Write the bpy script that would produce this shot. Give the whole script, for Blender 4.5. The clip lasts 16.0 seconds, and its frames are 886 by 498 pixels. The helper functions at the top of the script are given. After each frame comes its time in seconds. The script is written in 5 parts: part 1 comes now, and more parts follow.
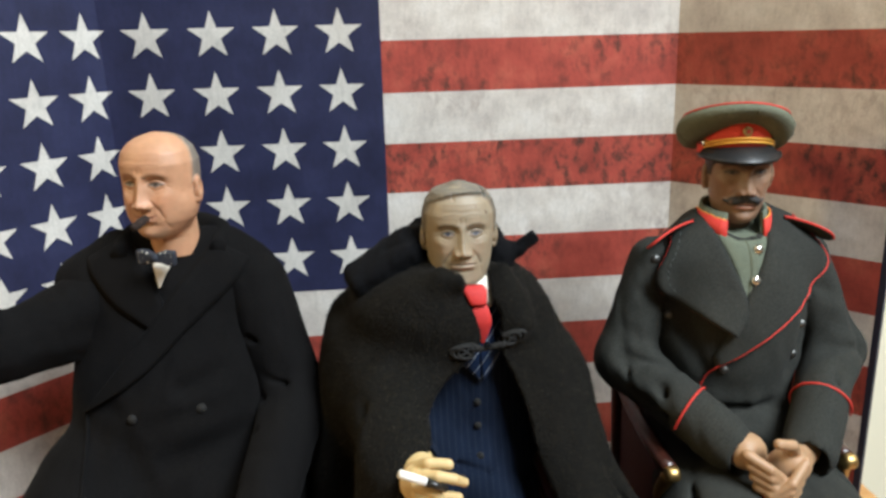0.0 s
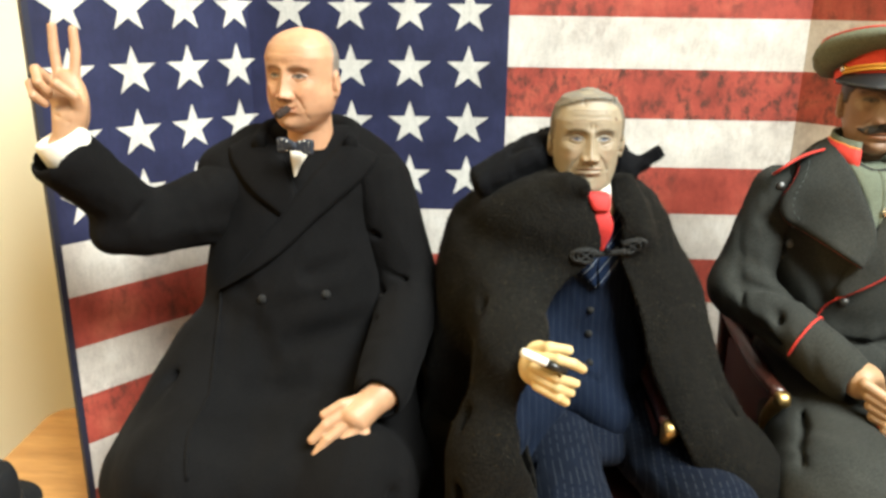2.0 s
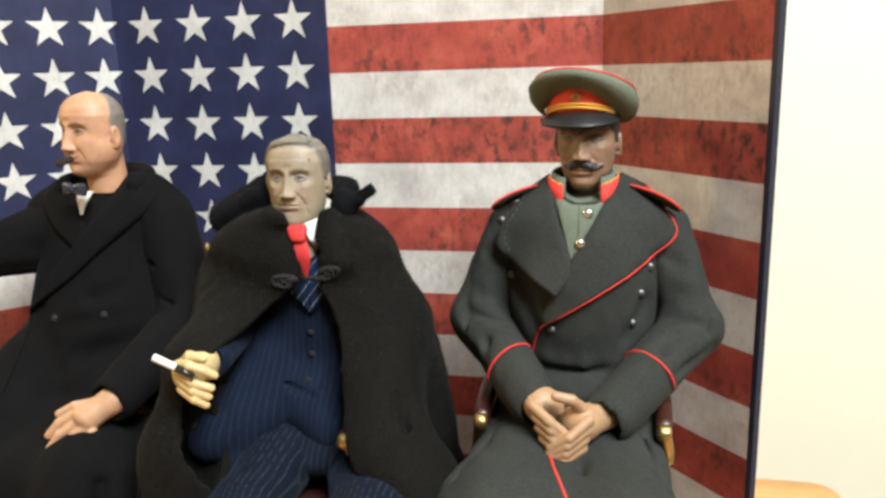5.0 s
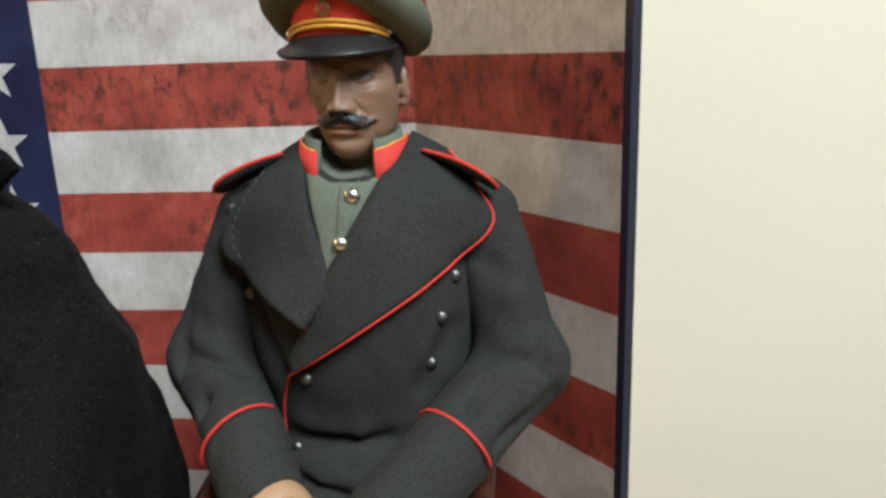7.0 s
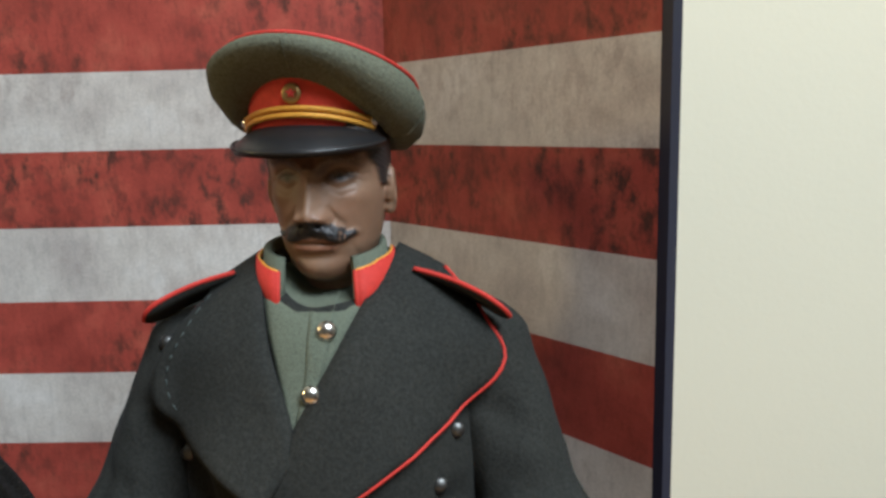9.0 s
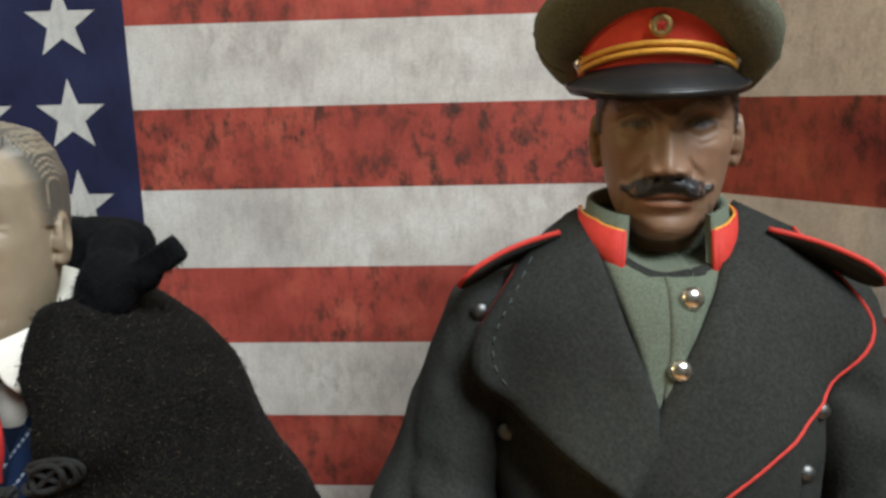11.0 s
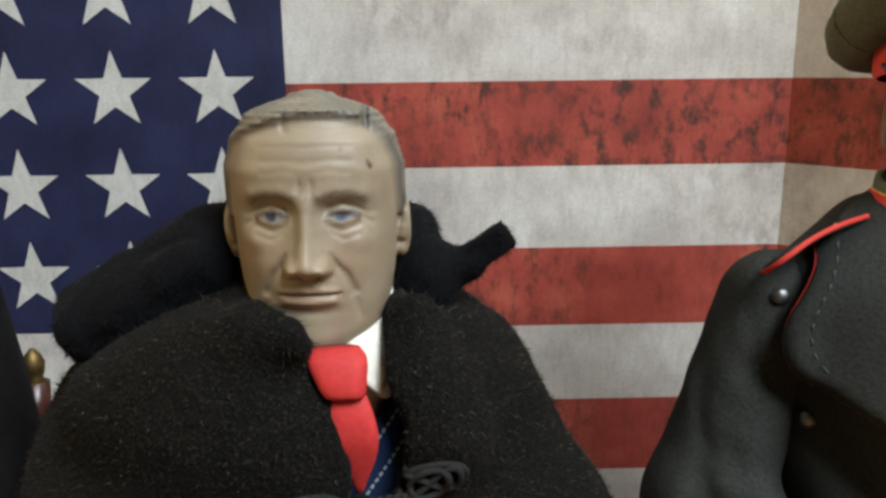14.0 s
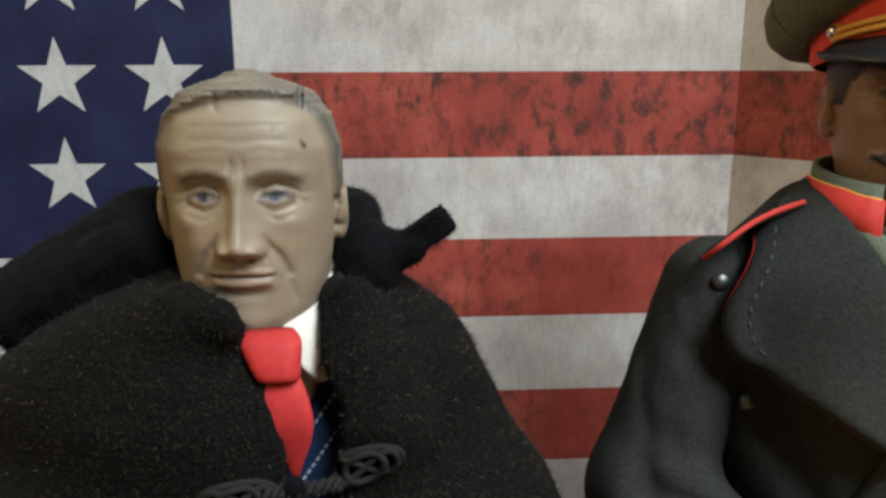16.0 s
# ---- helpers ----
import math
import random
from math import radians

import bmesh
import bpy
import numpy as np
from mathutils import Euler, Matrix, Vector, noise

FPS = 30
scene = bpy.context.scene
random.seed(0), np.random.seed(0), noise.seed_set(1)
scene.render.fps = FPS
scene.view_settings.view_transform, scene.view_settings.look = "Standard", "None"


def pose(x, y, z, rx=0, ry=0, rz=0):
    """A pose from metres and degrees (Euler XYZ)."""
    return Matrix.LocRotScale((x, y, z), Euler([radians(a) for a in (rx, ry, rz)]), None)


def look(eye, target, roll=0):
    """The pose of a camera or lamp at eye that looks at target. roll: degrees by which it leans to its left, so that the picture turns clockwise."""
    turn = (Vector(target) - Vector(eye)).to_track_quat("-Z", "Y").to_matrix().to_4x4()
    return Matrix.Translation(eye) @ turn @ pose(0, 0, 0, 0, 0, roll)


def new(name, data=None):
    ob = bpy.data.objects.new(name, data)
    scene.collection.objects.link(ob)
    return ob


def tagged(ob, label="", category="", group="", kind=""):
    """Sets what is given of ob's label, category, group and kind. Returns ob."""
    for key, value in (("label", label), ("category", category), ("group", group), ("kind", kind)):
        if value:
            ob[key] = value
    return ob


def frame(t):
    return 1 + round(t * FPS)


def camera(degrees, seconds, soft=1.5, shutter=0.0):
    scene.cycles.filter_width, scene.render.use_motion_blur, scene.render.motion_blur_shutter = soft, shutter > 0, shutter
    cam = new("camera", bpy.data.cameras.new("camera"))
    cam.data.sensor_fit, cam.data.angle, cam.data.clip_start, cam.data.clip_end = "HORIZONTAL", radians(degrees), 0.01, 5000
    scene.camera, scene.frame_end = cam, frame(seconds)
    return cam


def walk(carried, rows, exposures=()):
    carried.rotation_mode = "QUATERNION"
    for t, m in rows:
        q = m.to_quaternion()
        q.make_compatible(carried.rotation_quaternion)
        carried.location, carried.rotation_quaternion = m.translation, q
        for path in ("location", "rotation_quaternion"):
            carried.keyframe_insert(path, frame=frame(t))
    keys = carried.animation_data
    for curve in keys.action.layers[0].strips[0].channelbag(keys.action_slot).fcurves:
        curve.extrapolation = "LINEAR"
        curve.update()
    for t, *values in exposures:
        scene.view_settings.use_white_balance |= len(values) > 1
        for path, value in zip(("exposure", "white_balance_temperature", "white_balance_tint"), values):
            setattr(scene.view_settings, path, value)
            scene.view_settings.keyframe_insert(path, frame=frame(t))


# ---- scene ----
cam = camera(59.45, 16.0, soft=3.0)
PATH = [
    (0, (-0.00557, -0.40435, 0.28902), (0.07573, 0.55556, 0.02077), -1.51),
    (0.3, (-0.01083, -0.42692, 0.28106), (0.01346, 0.53823, 0.02050), -2.08),
    (0.5, (-0.01551, -0.44026, 0.27739), (-0.00568, 0.52374, 0.01167), -1.57),
    (0.6, (-0.01593, -0.44527, 0.27689), (-0.01390, 0.51781, 0.00770), -1.47),
    (1, (-0.02500, -0.43280, 0.27680), (-0.06435, 0.52889, 0.00550), -0.88),
    (1.5, (-0.02529, -0.41981, 0.25968), (-0.05665, 0.53621, -0.03195), -0.27),
    (2, (-0.02329, -0.41930, 0.26438), (-0.04458, 0.53456, -0.03510), 0.83),
    (2.5, (0.03751, -0.44334, 0.26858), (-0.07805, 0.50653, -0.02192), 0.74),
    (2.8, (0.05424, -0.45054, 0.27270), (-0.09330, 0.49868, -0.00070), 0.57),
    (3, (0.06540, -0.45534, 0.27544), (-0.08581, 0.49345, -0.00194), 0.45),
    (3.2, (0.07539, -0.45334, 0.27079), (-0.09029, 0.49598, 0.00368), 0.33),
    (5.5, (0.16917, -0.41778, 0.25326), (-0.04251, 0.53331, 0.02824), -1.84),
    (6, (0.17215, -0.37881, 0.23542), (0.00619, 0.57302, -0.02243), -1.83),
    (6.5, (0.18928, -0.34438, 0.22835), (0.06522, 0.61160, -0.03757), -1.55),
    (7, (0.19434, -0.30817, 0.23718), (0.09687, 0.65439, -0.01577), -2.02),
    (7.5, (0.19335, -0.28078, 0.24246), (0.11638, 0.69354, 0.03082), -2.00),
    (8, (0.18599, -0.26640, 0.24112), (0.15234, 0.71514, 0.05284), -1.80),
    (10.3, (0.16104, -0.25730, 0.24224), (0.13538, 0.73044, 0.08827), -1.29),
    (10.5, (0.14525, -0.25178, 0.23627), (0.11731, 0.73232, 0.06090), -1.29),
    (11, (0.11490, -0.24612, 0.23678), (0.04940, 0.73223, 0.04046), -1.44),
    (11.5, (0.08065, -0.24682, 0.23745), (-0.02273, 0.72565, 0.02859), -1.17),
    (12, (0.05483, -0.24916, 0.23836), (-0.07544, 0.71840, 0.02189), -0.83),
    (12.5, (0.05087, -0.24871, 0.23495), (-0.07729, 0.71804, 0.01367), -0.97),
    (13, (0.04711, -0.24353, 0.23621), (-0.00884, 0.73031, 0.01598), -0.11),
    (13.5, (0.04475, -0.23954, 0.23707), (0.03321, 0.73470, 0.01183), -0.34),
    (14, (0.04344, -0.24030, 0.23852), (0.05749, 0.73306, 0.00965), -0.71),
    (14.5, (0.04579, -0.24479, 0.23953), (0.07877, 0.72756, 0.00834), -0.78),
    (15, (0.04885, -0.24540, 0.24046), (0.09205, 0.72712, 0.01168), -0.98),
    (15.5, (0.05062, -0.24384, 0.24077), (0.10179, 0.72845, 0.01270), -0.92),
    (16, (0.04824, -0.24054, 0.23566), (0.10353, 0.73120, 0.00619), -0.22),
]
EXPOSURES = [(0, -0.34, 5250, 8), (0.5, -0.14, 5380, 9), (1.0, 0.04, 5630, 7), (1.5, 0.3, 5680, 5), (2.5, 0.38, 5580, 4), (3.2, 0.26, 5500, 5), (5.5, -0.12, 5420, 9), (6.0, -0.18, 5380, 9), (6.5, -0.32, 5330, 9), (7.0, -0.6, 5180, 9), (8.0, -0.86, 5030, 9), (10.5, -0.76, 5230, 8), (11.5, -0.62, 5330, 8), (12.5, -0.5, 5320, 8), (14, -0.64, 5270, 8), (16.0, -0.76, 5270, 8)]
walk(cam, [(t, look(eye, target, roll)) for t, eye, target, roll in PATH], EXPOSURES)

# ---------------------------------------------------------------- light
world = bpy.data.worlds.new("room_dusk")
world.use_nodes = True
world.node_tree.nodes["Background"].inputs[0].default_value = (0.5, 0.6, 0.8, 1)
world.node_tree.nodes["Background"].inputs[1].default_value = 0.05
scene.world = world


def area_lamp(name, eye, target, wide, high, watts, colour):
    lamp = bpy.data.lights.new(name, "AREA")
    lamp.shape, lamp.size, lamp.size_y, lamp.energy, lamp.color = "RECTANGLE", wide, high, watts, colour
    ob = new(name, lamp)
    ob.matrix_world = look(eye, target)
    return ob


area_lamp("table_lamp", (-1.15, -0.36, 0.62), (-0.30, 0.0, 0.12), 0.22, 0.22, 8.0, (1.0, 0.62, 0.20))
area_lamp("window_light", (0.80, -1.00, 1.50), (0.0, -0.1, 0.12), 0.75, 0.75, 84.0, (1.0, 0.94, 0.80))

# ---------------------------------------------------------------- materials


def nodes_of(name):
    m = bpy.data.materials.new(name)
    m.use_nodes = True
    t = m.node_tree
    return m, t, t.nodes["Principled BSDF"]


def add(t, kind, **values):
    n = t.nodes.new(kind)
    for key, value in values.items():
        if key in n.inputs:
            n.inputs[key].default_value = value
        else:
            n.inputs[key.replace("_", " ")].default_value = value
    return n


def coords(t, kind="Object", scale=(1, 1, 1)):
    c = t.nodes.new("ShaderNodeTexCoord")
    m = add(t, "ShaderNodeMapping", Scale=scale)
    t.links.new(c.outputs[kind], m.inputs["Vector"])
    return m.outputs[0]


def noise_of(t, vec, scale, detail=4.0, rough=0.6):
    n = add(t, "ShaderNodeTexNoise", Scale=scale, Detail=detail, Roughness=rough)
    t.links.new(vec, n.inputs["Vector"])
    return n.outputs["Fac"]


def ramp(t, fac, stops):
    r = t.nodes.new("ShaderNodeValToRGB")
    while len(r.color_ramp.elements) < len(stops):
        r.color_ramp.elements.new(0.5)
    for e, (pos, col) in zip(r.color_ramp.elements, stops):
        e.position, e.color = pos, (*col, 1) if len(col) == 3 else col
    t.links.new(fac, r.inputs[0])
    return r.outputs[0]


def mixed(t, fac, a, b, mode="MIX"):
    n = t.nodes.new("ShaderNodeMix")
    n.data_type, n.blend_type = "RGBA", mode
    for sock, v in ((n.inputs[0], fac), (n.inputs[6], a), (n.inputs[7], b)):
        if isinstance(v, (int, float)):
            sock.default_value = v
        elif isinstance(v, tuple):
            sock.default_value = (*v, 1)
        else:
            t.links.new(v, sock)
    return n.outputs[2]


def bump(t, b, height, strength, distance):
    n = add(t, "ShaderNodeBump", Strength=strength, Distance=distance)
    t.links.new(height, n.inputs["Height"])
    t.links.new(n.outputs[0], b.inputs["Normal"])


def sheen(b, weight, rough=0.4, tint=(1, 1, 1)):
    b.inputs["Sheen Weight"].default_value = weight
    b.inputs["Sheen Roughness"].default_value = rough
    b.inputs["Sheen Tint"].default_value = (*tint, 1)


def wool(name, dark, light, scale=900.0, rough=0.95, fuzz=0.15, relief=0.35, fleck=None, speck_size=1300.0):
    """Woven or felted cloth: soft large blotches, fine fibre grain and relief."""
    m, t, b = nodes_of(name)
    v = coords(t)
    big = noise_of(t, v, 45.0, 3.0)
    fine = noise_of(t, v, scale, 2.0, 0.7)
    col = mixed(t, big, dark, light)
    col = mixed(t, 0.75, col, ramp(t, fine, [(0.3, (0.62, 0.62, 0.62)), (0.75, (1.35, 1.35, 1.35))]), "MULTIPLY")
    if fleck:
        speck = noise_of(t, v, speck_size, 1.0, 0.5)
        col = mixed(t, ramp(t, speck, [(0.56, (0, 0, 0)), (0.70, (1, 1, 1))]), col, fleck)
    t.links.new(col, b.inputs["Base Color"])
    b.inputs["Roughness"].default_value = rough
    b.inputs["Specular IOR Level"].default_value = 0.05
    sheen(b, fuzz * 0.15, 0.4, (0.8, 0.8, 0.85))
    bump(t, b, fine, relief, 0.0006)
    return m


def hairs(name, dark, light):
    """Fine hairs, each of its own tone."""
    m, t, b = nodes_of(name)
    geo = t.nodes.new("ShaderNodeNewGeometry")
    t.links.new(ramp(t, geo.outputs["Random Per Island"], [(0.0, dark), (0.8, tuple(0.8 * d + 0.2 * q for d, q in zip(dark, light))), (1.0, light)]), b.inputs["Base Color"])
    b.inputs["Roughness"].default_value = 0.6
    b.inputs["Specular IOR Level"].default_value = 0.2
    return m


def plain(name, colour, rough=0.5, metal=0.0, grain=300.0, depth=0.12, relief=0.1):
    m, t, b = nodes_of(name)
    v = coords(t)
    n = noise_of(t, v, grain, 4.0)
    lo = tuple(c * (1 - depth * 2) for c in colour)
    hi = tuple(min(1, c * (1 + depth)) for c in colour)
    t.links.new(mixed(t, n, lo, hi), b.inputs["Base Color"])
    b.inputs["Roughness"].default_value, b.inputs["Metallic"].default_value = rough, metal
    bump(t, b, n, relief, 0.0004)
    return m


def flag_print(name, colours, stains, stain_colour, streak=0.5):
    """Worn print on canvas: blotches, vertical runs, dark stains and a fine weave, laid out on the sheet's own length and height."""
    m, t, b = nodes_of(name)
    long = coords(t, "UV", (1, 0.28, 1))
    mid = coords(t, "UV", (1, 0.55, 1))
    flat = coords(t, "UV")
    cloud = noise_of(t, flat, 38.0, 4.0, 0.6)
    runs = noise_of(t, long, 420.0, 5.0, 0.75)
    grit = noise_of(t, flat, 1100.0, 2.0, 0.6)
    col = ramp(t, cloud, [(0.3, colours[0]), (0.52, colours[1]), (0.72, colours[2])])
    col = mixed(t, streak, col, ramp(t, runs, [(0.3, (0.55, 0.55, 0.55)), (0.5, (1, 1, 1)), (0.75, (1.2, 1.2, 1.2))]), "MULTIPLY")
    if stains:
        where = noise_of(t, flat, 22.0, 3.0, 0.55)
        drip = noise_of(t, mid, 190.0, 6.0, 0.72)
        mask = mixed(t, 1.0, ramp(t, where, [(0.62 - stains * 0.3, (0, 0, 0)), (0.85 - stains * 0.3, (1, 1, 1))]), ramp(t, drip, [(0.47, (0, 0, 0)), (0.62, (1, 1, 1))]), "MULTIPLY")
        col = mixed(t, mask, col, stain_colour)
    col = mixed(t, 0.35, col, ramp(t, grit, [(0.3, (0.7, 0.7, 0.7)), (0.7, (1.2, 1.2, 1.2))]), "MULTIPLY")
    t.links.new(col, b.inputs["Base Color"])
    b.inputs["Roughness"].default_value = 0.6
    b.inputs["Specular IOR Level"].default_value = 0.3
    bump(t, b, grit, 0.08, 0.0003)
    return m


def vinyl(name, rough=0.52):
    """Painted vinyl that takes its colours, facial shade among them, from the sculpt."""
    m, t, b = nodes_of(name)
    a = t.nodes.new("ShaderNodeVertexColor")
    a.layer_name = "tint"
    v = coords(t)
    blot = noise_of(t, v, 220.0, 4.0)
    fine = noise_of(t, v, 1500.0, 3.0)
    col = mixed(t, 0.8, a.outputs[0], ramp(t, blot, [(0.3, (0.86, 0.84, 0.8)), (0.7, (1.1, 1.08, 1.06))]), "MULTIPLY")
    t.links.new(col, b.inputs["Base Color"])
    b.inputs["Roughness"].default_value = rough
    b.inputs["Subsurface Weight"].default_value = 0.12
    b.inputs["Subsurface Radius"].default_value = (0.002, 0.001, 0.0006)
    b.inputs["Subsurface Scale"].default_value = 0.5
    bump(t, b, fine, 0.12, 0.0003)
    return m


def pinstripe(name, base, line, pitch=0.0042, axis=0, turn=0.0):
    m, t, b = nodes_of(name)
    c = t.nodes.new("ShaderNodeTexCoord")
    mp = add(t, "ShaderNodeMapping", Rotation=(0, radians(turn), 0))
    t.links.new(c.outputs["Object"], mp.inputs["Vector"])
    sep = t.nodes.new("ShaderNodeSeparateXYZ")
    t.links.new(mp.outputs[0], sep.inputs[0])

    def wave(sock, period, width):
        d = t.nodes.new("ShaderNodeMath")
        d.operation = "PINGPONG"
        t.links.new(sock, d.inputs[0])
        d.inputs[1].default_value = period / 2
        less = t.nodes.new("ShaderNodeMath")
        less.operation = "LESS_THAN"
        t.links.new(d.outputs[0], less.inputs[0])
        less.inputs[1].default_value = width
        return less.outputs[0]

    both = t.nodes.new("ShaderNodeMath")
    both.operation = "MULTIPLY"
    t.links.new(wave(sep.outputs[axis], pitch, 0.00022), both.inputs[0])
    t.links.new(wave(sep.outputs[2 if axis == 0 else 1], 0.0011, 0.00036), both.inputs[1])
    v = coords(t)
    fine = noise_of(t, v, 1400.0, 3.0)
    col = mixed(t, noise_of(t, v, 60.0), tuple(x * 0.7 for x in base), tuple(x * 1.3 for x in base))
    col = mixed(t, both.outputs[0], col, line)
    t.links.new(col, b.inputs["Base Color"])
    b.inputs["Roughness"].default_value = 0.9
    b.inputs["Specular IOR Level"].default_value = 0.08
    sheen(b, 0.03, 0.4, (0.6, 0.7, 1.0))
    bump(t, b, fine, 0.25, 0.0004)
    return m


def wood(name, dark, light, rough=0.35, scale=14.0):
    m, t, b = nodes_of(name)
    v = coords(t, "Object", (1, 9, 9))
    grain = noise_of(t, v, scale, 6.0, 0.65)
    pore = noise_of(t, coords(t, "Object", (1, 20, 20)), scale * 9, 3.0)
    col = mixed(t, ramp(t, grain, [(0.35, (0, 0, 0)), (0.65, (1, 1, 1))]), dark, light)
    col = mixed(t, 0.4, col, ramp(t, pore, [(0.35, (0.6, 0.6, 0.6)), (0.6, (1.1, 1.1, 1.1))]), "MULTIPLY")
    t.links.new(col, b.inputs["Base Color"])
    b.inputs["Roughness"].default_value = rough
    bump(t, b, pore, 0.08, 0.0005)
    return m


def wall_paint(name, colour):
    m, t, b = nodes_of(name)
    v = coords(t)
    n, f = noise_of(t, v, 2.5, 3.0), noise_of(t, v, 260.0, 3.0)
    t.links.new(mixed(t, n, tuple(c * 0.94 for c in colour), colour), b.inputs["Base Color"])
    b.inputs["Roughness"].default_value = 0.8
    bump(t, b, f, 0.12, 0.001)
    return m


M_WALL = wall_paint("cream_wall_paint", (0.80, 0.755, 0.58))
# Unseen walls take a darker colour to hold back bounce light.
M_FAR = wall_paint("unseen_wall_low_bounce", (0.34, 0.31, 0.26))
# Unseen ceiling, its colour dulled for the same reason.
M_CEILING = wall_paint("unseen_ceiling_low_bounce", (0.60, 0.58, 0.54))
M_FLOOR = wood("floor_boards", (0.16, 0.09, 0.05), (0.26, 0.16, 0.09), 0.4, 4.0)
M_OAK = wood("varnished_oak", (0.40, 0.20, 0.06), (0.56, 0.31, 0.11), 0.35, 10.0)
M_RED = flag_print("print_red", ((0.22, 0.038, 0.026), (0.34, 0.062, 0.042), (0.45, 0.115, 0.07)), 0.8, (0.10, 0.032, 0.022))
M_RED_WORN = flag_print("print_red_stained", ((0.20, 0.036, 0.024), (0.33, 0.06, 0.04), (0.45, 0.11, 0.065)), 1.1, (0.07, 0.028, 0.02))
M_WHITE = flag_print("print_white", ((0.42, 0.38, 0.35), (0.56, 0.52, 0.47), (0.66, 0.63, 0.59)), 0.45, (0.36, 0.31, 0.28), 0.4)
M_NAVY = flag_print("print_navy", ((0.0125, 0.0135, 0.040), (0.018, 0.020, 0.058), (0.025, 0.028, 0.074)), 0.0, (0, 0, 0), 0.4)
M_STAR = flag_print("print_star", ((0.45, 0.425, 0.39), (0.55, 0.525, 0.48), (0.63, 0.60, 0.56)), 0.15, (0.36, 0.31, 0.28), 0.5)
M_BOARD = plain("board_edge_black", (0.012, 0.013, 0.03), 0.6)
M_VINYL = vinyl("painted_vinyl")
M_BLACK = wool("black_overcoat_wool", (0.0042, 0.004, 0.0042), (0.0085, 0.008, 0.0082), 1100.0, 0.95, 0.10)
M_CAPE = wool("black_pile_cape", (0.0034, 0.0034, 0.0034), (0.007, 0.0066, 0.0058), 900.0, 0.8, 0.15, 0.9, (0.022, 0.018, 0.012), 2500.0)
M_PILE = hairs("black_pile_hair", (0.005, 0.005, 0.005), (0.08, 0.066, 0.042))
M_STITCH = plain("grey_green_thread", (0.06, 0.075, 0.07), 0.8)
M_CORDBLACK = plain("black_braided_cord", (0.0055, 0.0053, 0.005), 0.85, 0.0, 2200.0, 0.3, 0.6)
M_NAP = hairs("black_velvet_nap", (0.004, 0.004, 0.0045), (0.012, 0.012, 0.013))
M_COLLAR = wool("black_velvet", (0.0036, 0.0036, 0.0042), (0.007, 0.007, 0.0082), 1500.0, 0.9, 0.15)
M_GREY = wool("grey_greatcoat_wool", (0.0235, 0.0245, 0.0228), (0.040, 0.0402, 0.0352), 1300.0, 0.95, 0.15, 0.3)
M_TUNIC = wool("grey_green_tunic", (0.105, 0.12, 0.09), (0.15, 0.165, 0.122), 2600.0, 0.9, 0.1)
M_CAP = wool("grey_green_cap_cloth", (0.10, 0.105, 0.075), (0.15, 0.155, 0.11), 1500.0, 0.9, 0.1)
M_SCARLET = plain("scarlet_cloth", (0.52, 0.030, 0.017), 0.75, 0.0, 900.0, 0.15, 0.2)
M_BAND = plain("bright_scarlet_band", (0.72, 0.060, 0.025), 0.75, 0.0, 900.0, 0.15, 0.2)
M_CRIMSON = plain("dark_crimson_cord", (0.20, 0.016, 0.012), 0.8, 0.0, 900.0, 0.15, 0.2)
M_TIE = plain("red_tie_silk", (0.50, 0.025, 0.022), 0.72, 0.0, 900.0, 0.2, 0.25)
M_SHIRT = plain("white_shirt_cotton", (0.72, 0.68, 0.60), 0.8, 0.0, 900.0, 0.08, 0.2)
M_SUIT = pinstripe("navy_pinstripe", (0.0056, 0.0088, 0.0195), (0.0155, 0.021, 0.034), 0.0027)
M_LAPEL = pinstripe("navy_pinstripe_bias", (0.009, 0.017, 0.046), (0.22, 0.25, 0.29), 0.0036, 0, -38.0)
M_TROUSER = pinstripe("navy_pinstripe_trousers", (0.0056, 0.0076, 0.0145), (0.023, 0.027, 0.037), 0.0026)
M_GOLD = plain("gilt_metal", (0.50, 0.34, 0.13), 0.42, 1.0, 500.0, 0.1, 0.1)
# Darker, rougher copy of the gilt, used on the chair finials.
M_GILT = plain("dark_gilt", (0.20, 0.135, 0.05), 0.55, 1.0, 500.0, 0.2, 0.2)
M_CORD = plain("gold_cord", (0.80, 0.40, 0.04), 0.5, 0.2, 1500.0, 0.2, 0.5)
M_STEEL = plain("silver_button_metal", (0.75, 0.73, 0.68), 0.25, 1.0, 500.0, 0.1, 0.1)
M_DULL = plain("dull_grey_button_metal", (0.16, 0.16, 0.155), 0.46, 1.0, 500.0, 0.1, 0.1)
M_DARKBTN = plain("dark_horn_button", (0.007, 0.0065, 0.006), 0.9)
M_PEAK = plain("black_patent_leather", (0.014, 0.014, 0.015), 0.38, 0.0, 400.0, 0.2, 0.15)
M_MAHOGANY = wood("dark_mahogany", (0.028, 0.009, 0.006), (0.062, 0.019, 0.012), 0.3, 60.0)
M_REDSEAT = plain("dark_red_upholstery", (0.05, 0.008, 0.007), 0.7, 0.0, 700.0, 0.2, 0.3)
M_PAPER = plain("cigarette_paper", (0.80, 0.78, 0.74), 0.7)
M_AMBER = plain("black_holder", (0.012, 0.011, 0.010), 0.3)
M_CIGAR = plain("cigar_leaf", (0.022, 0.011, 0.007), 0.95, 0.0, 900.0, 0.3, 0.5)
M_FELT = wool("black_hat_felt", (0.010, 0.010, 0.011), (0.018, 0.018, 0.019), 1500.0)
M_STAND = wood("reddish_brown_wood", (0.20, 0.07, 0.025), (0.32, 0.12, 0.045), 0.4, 40.0)
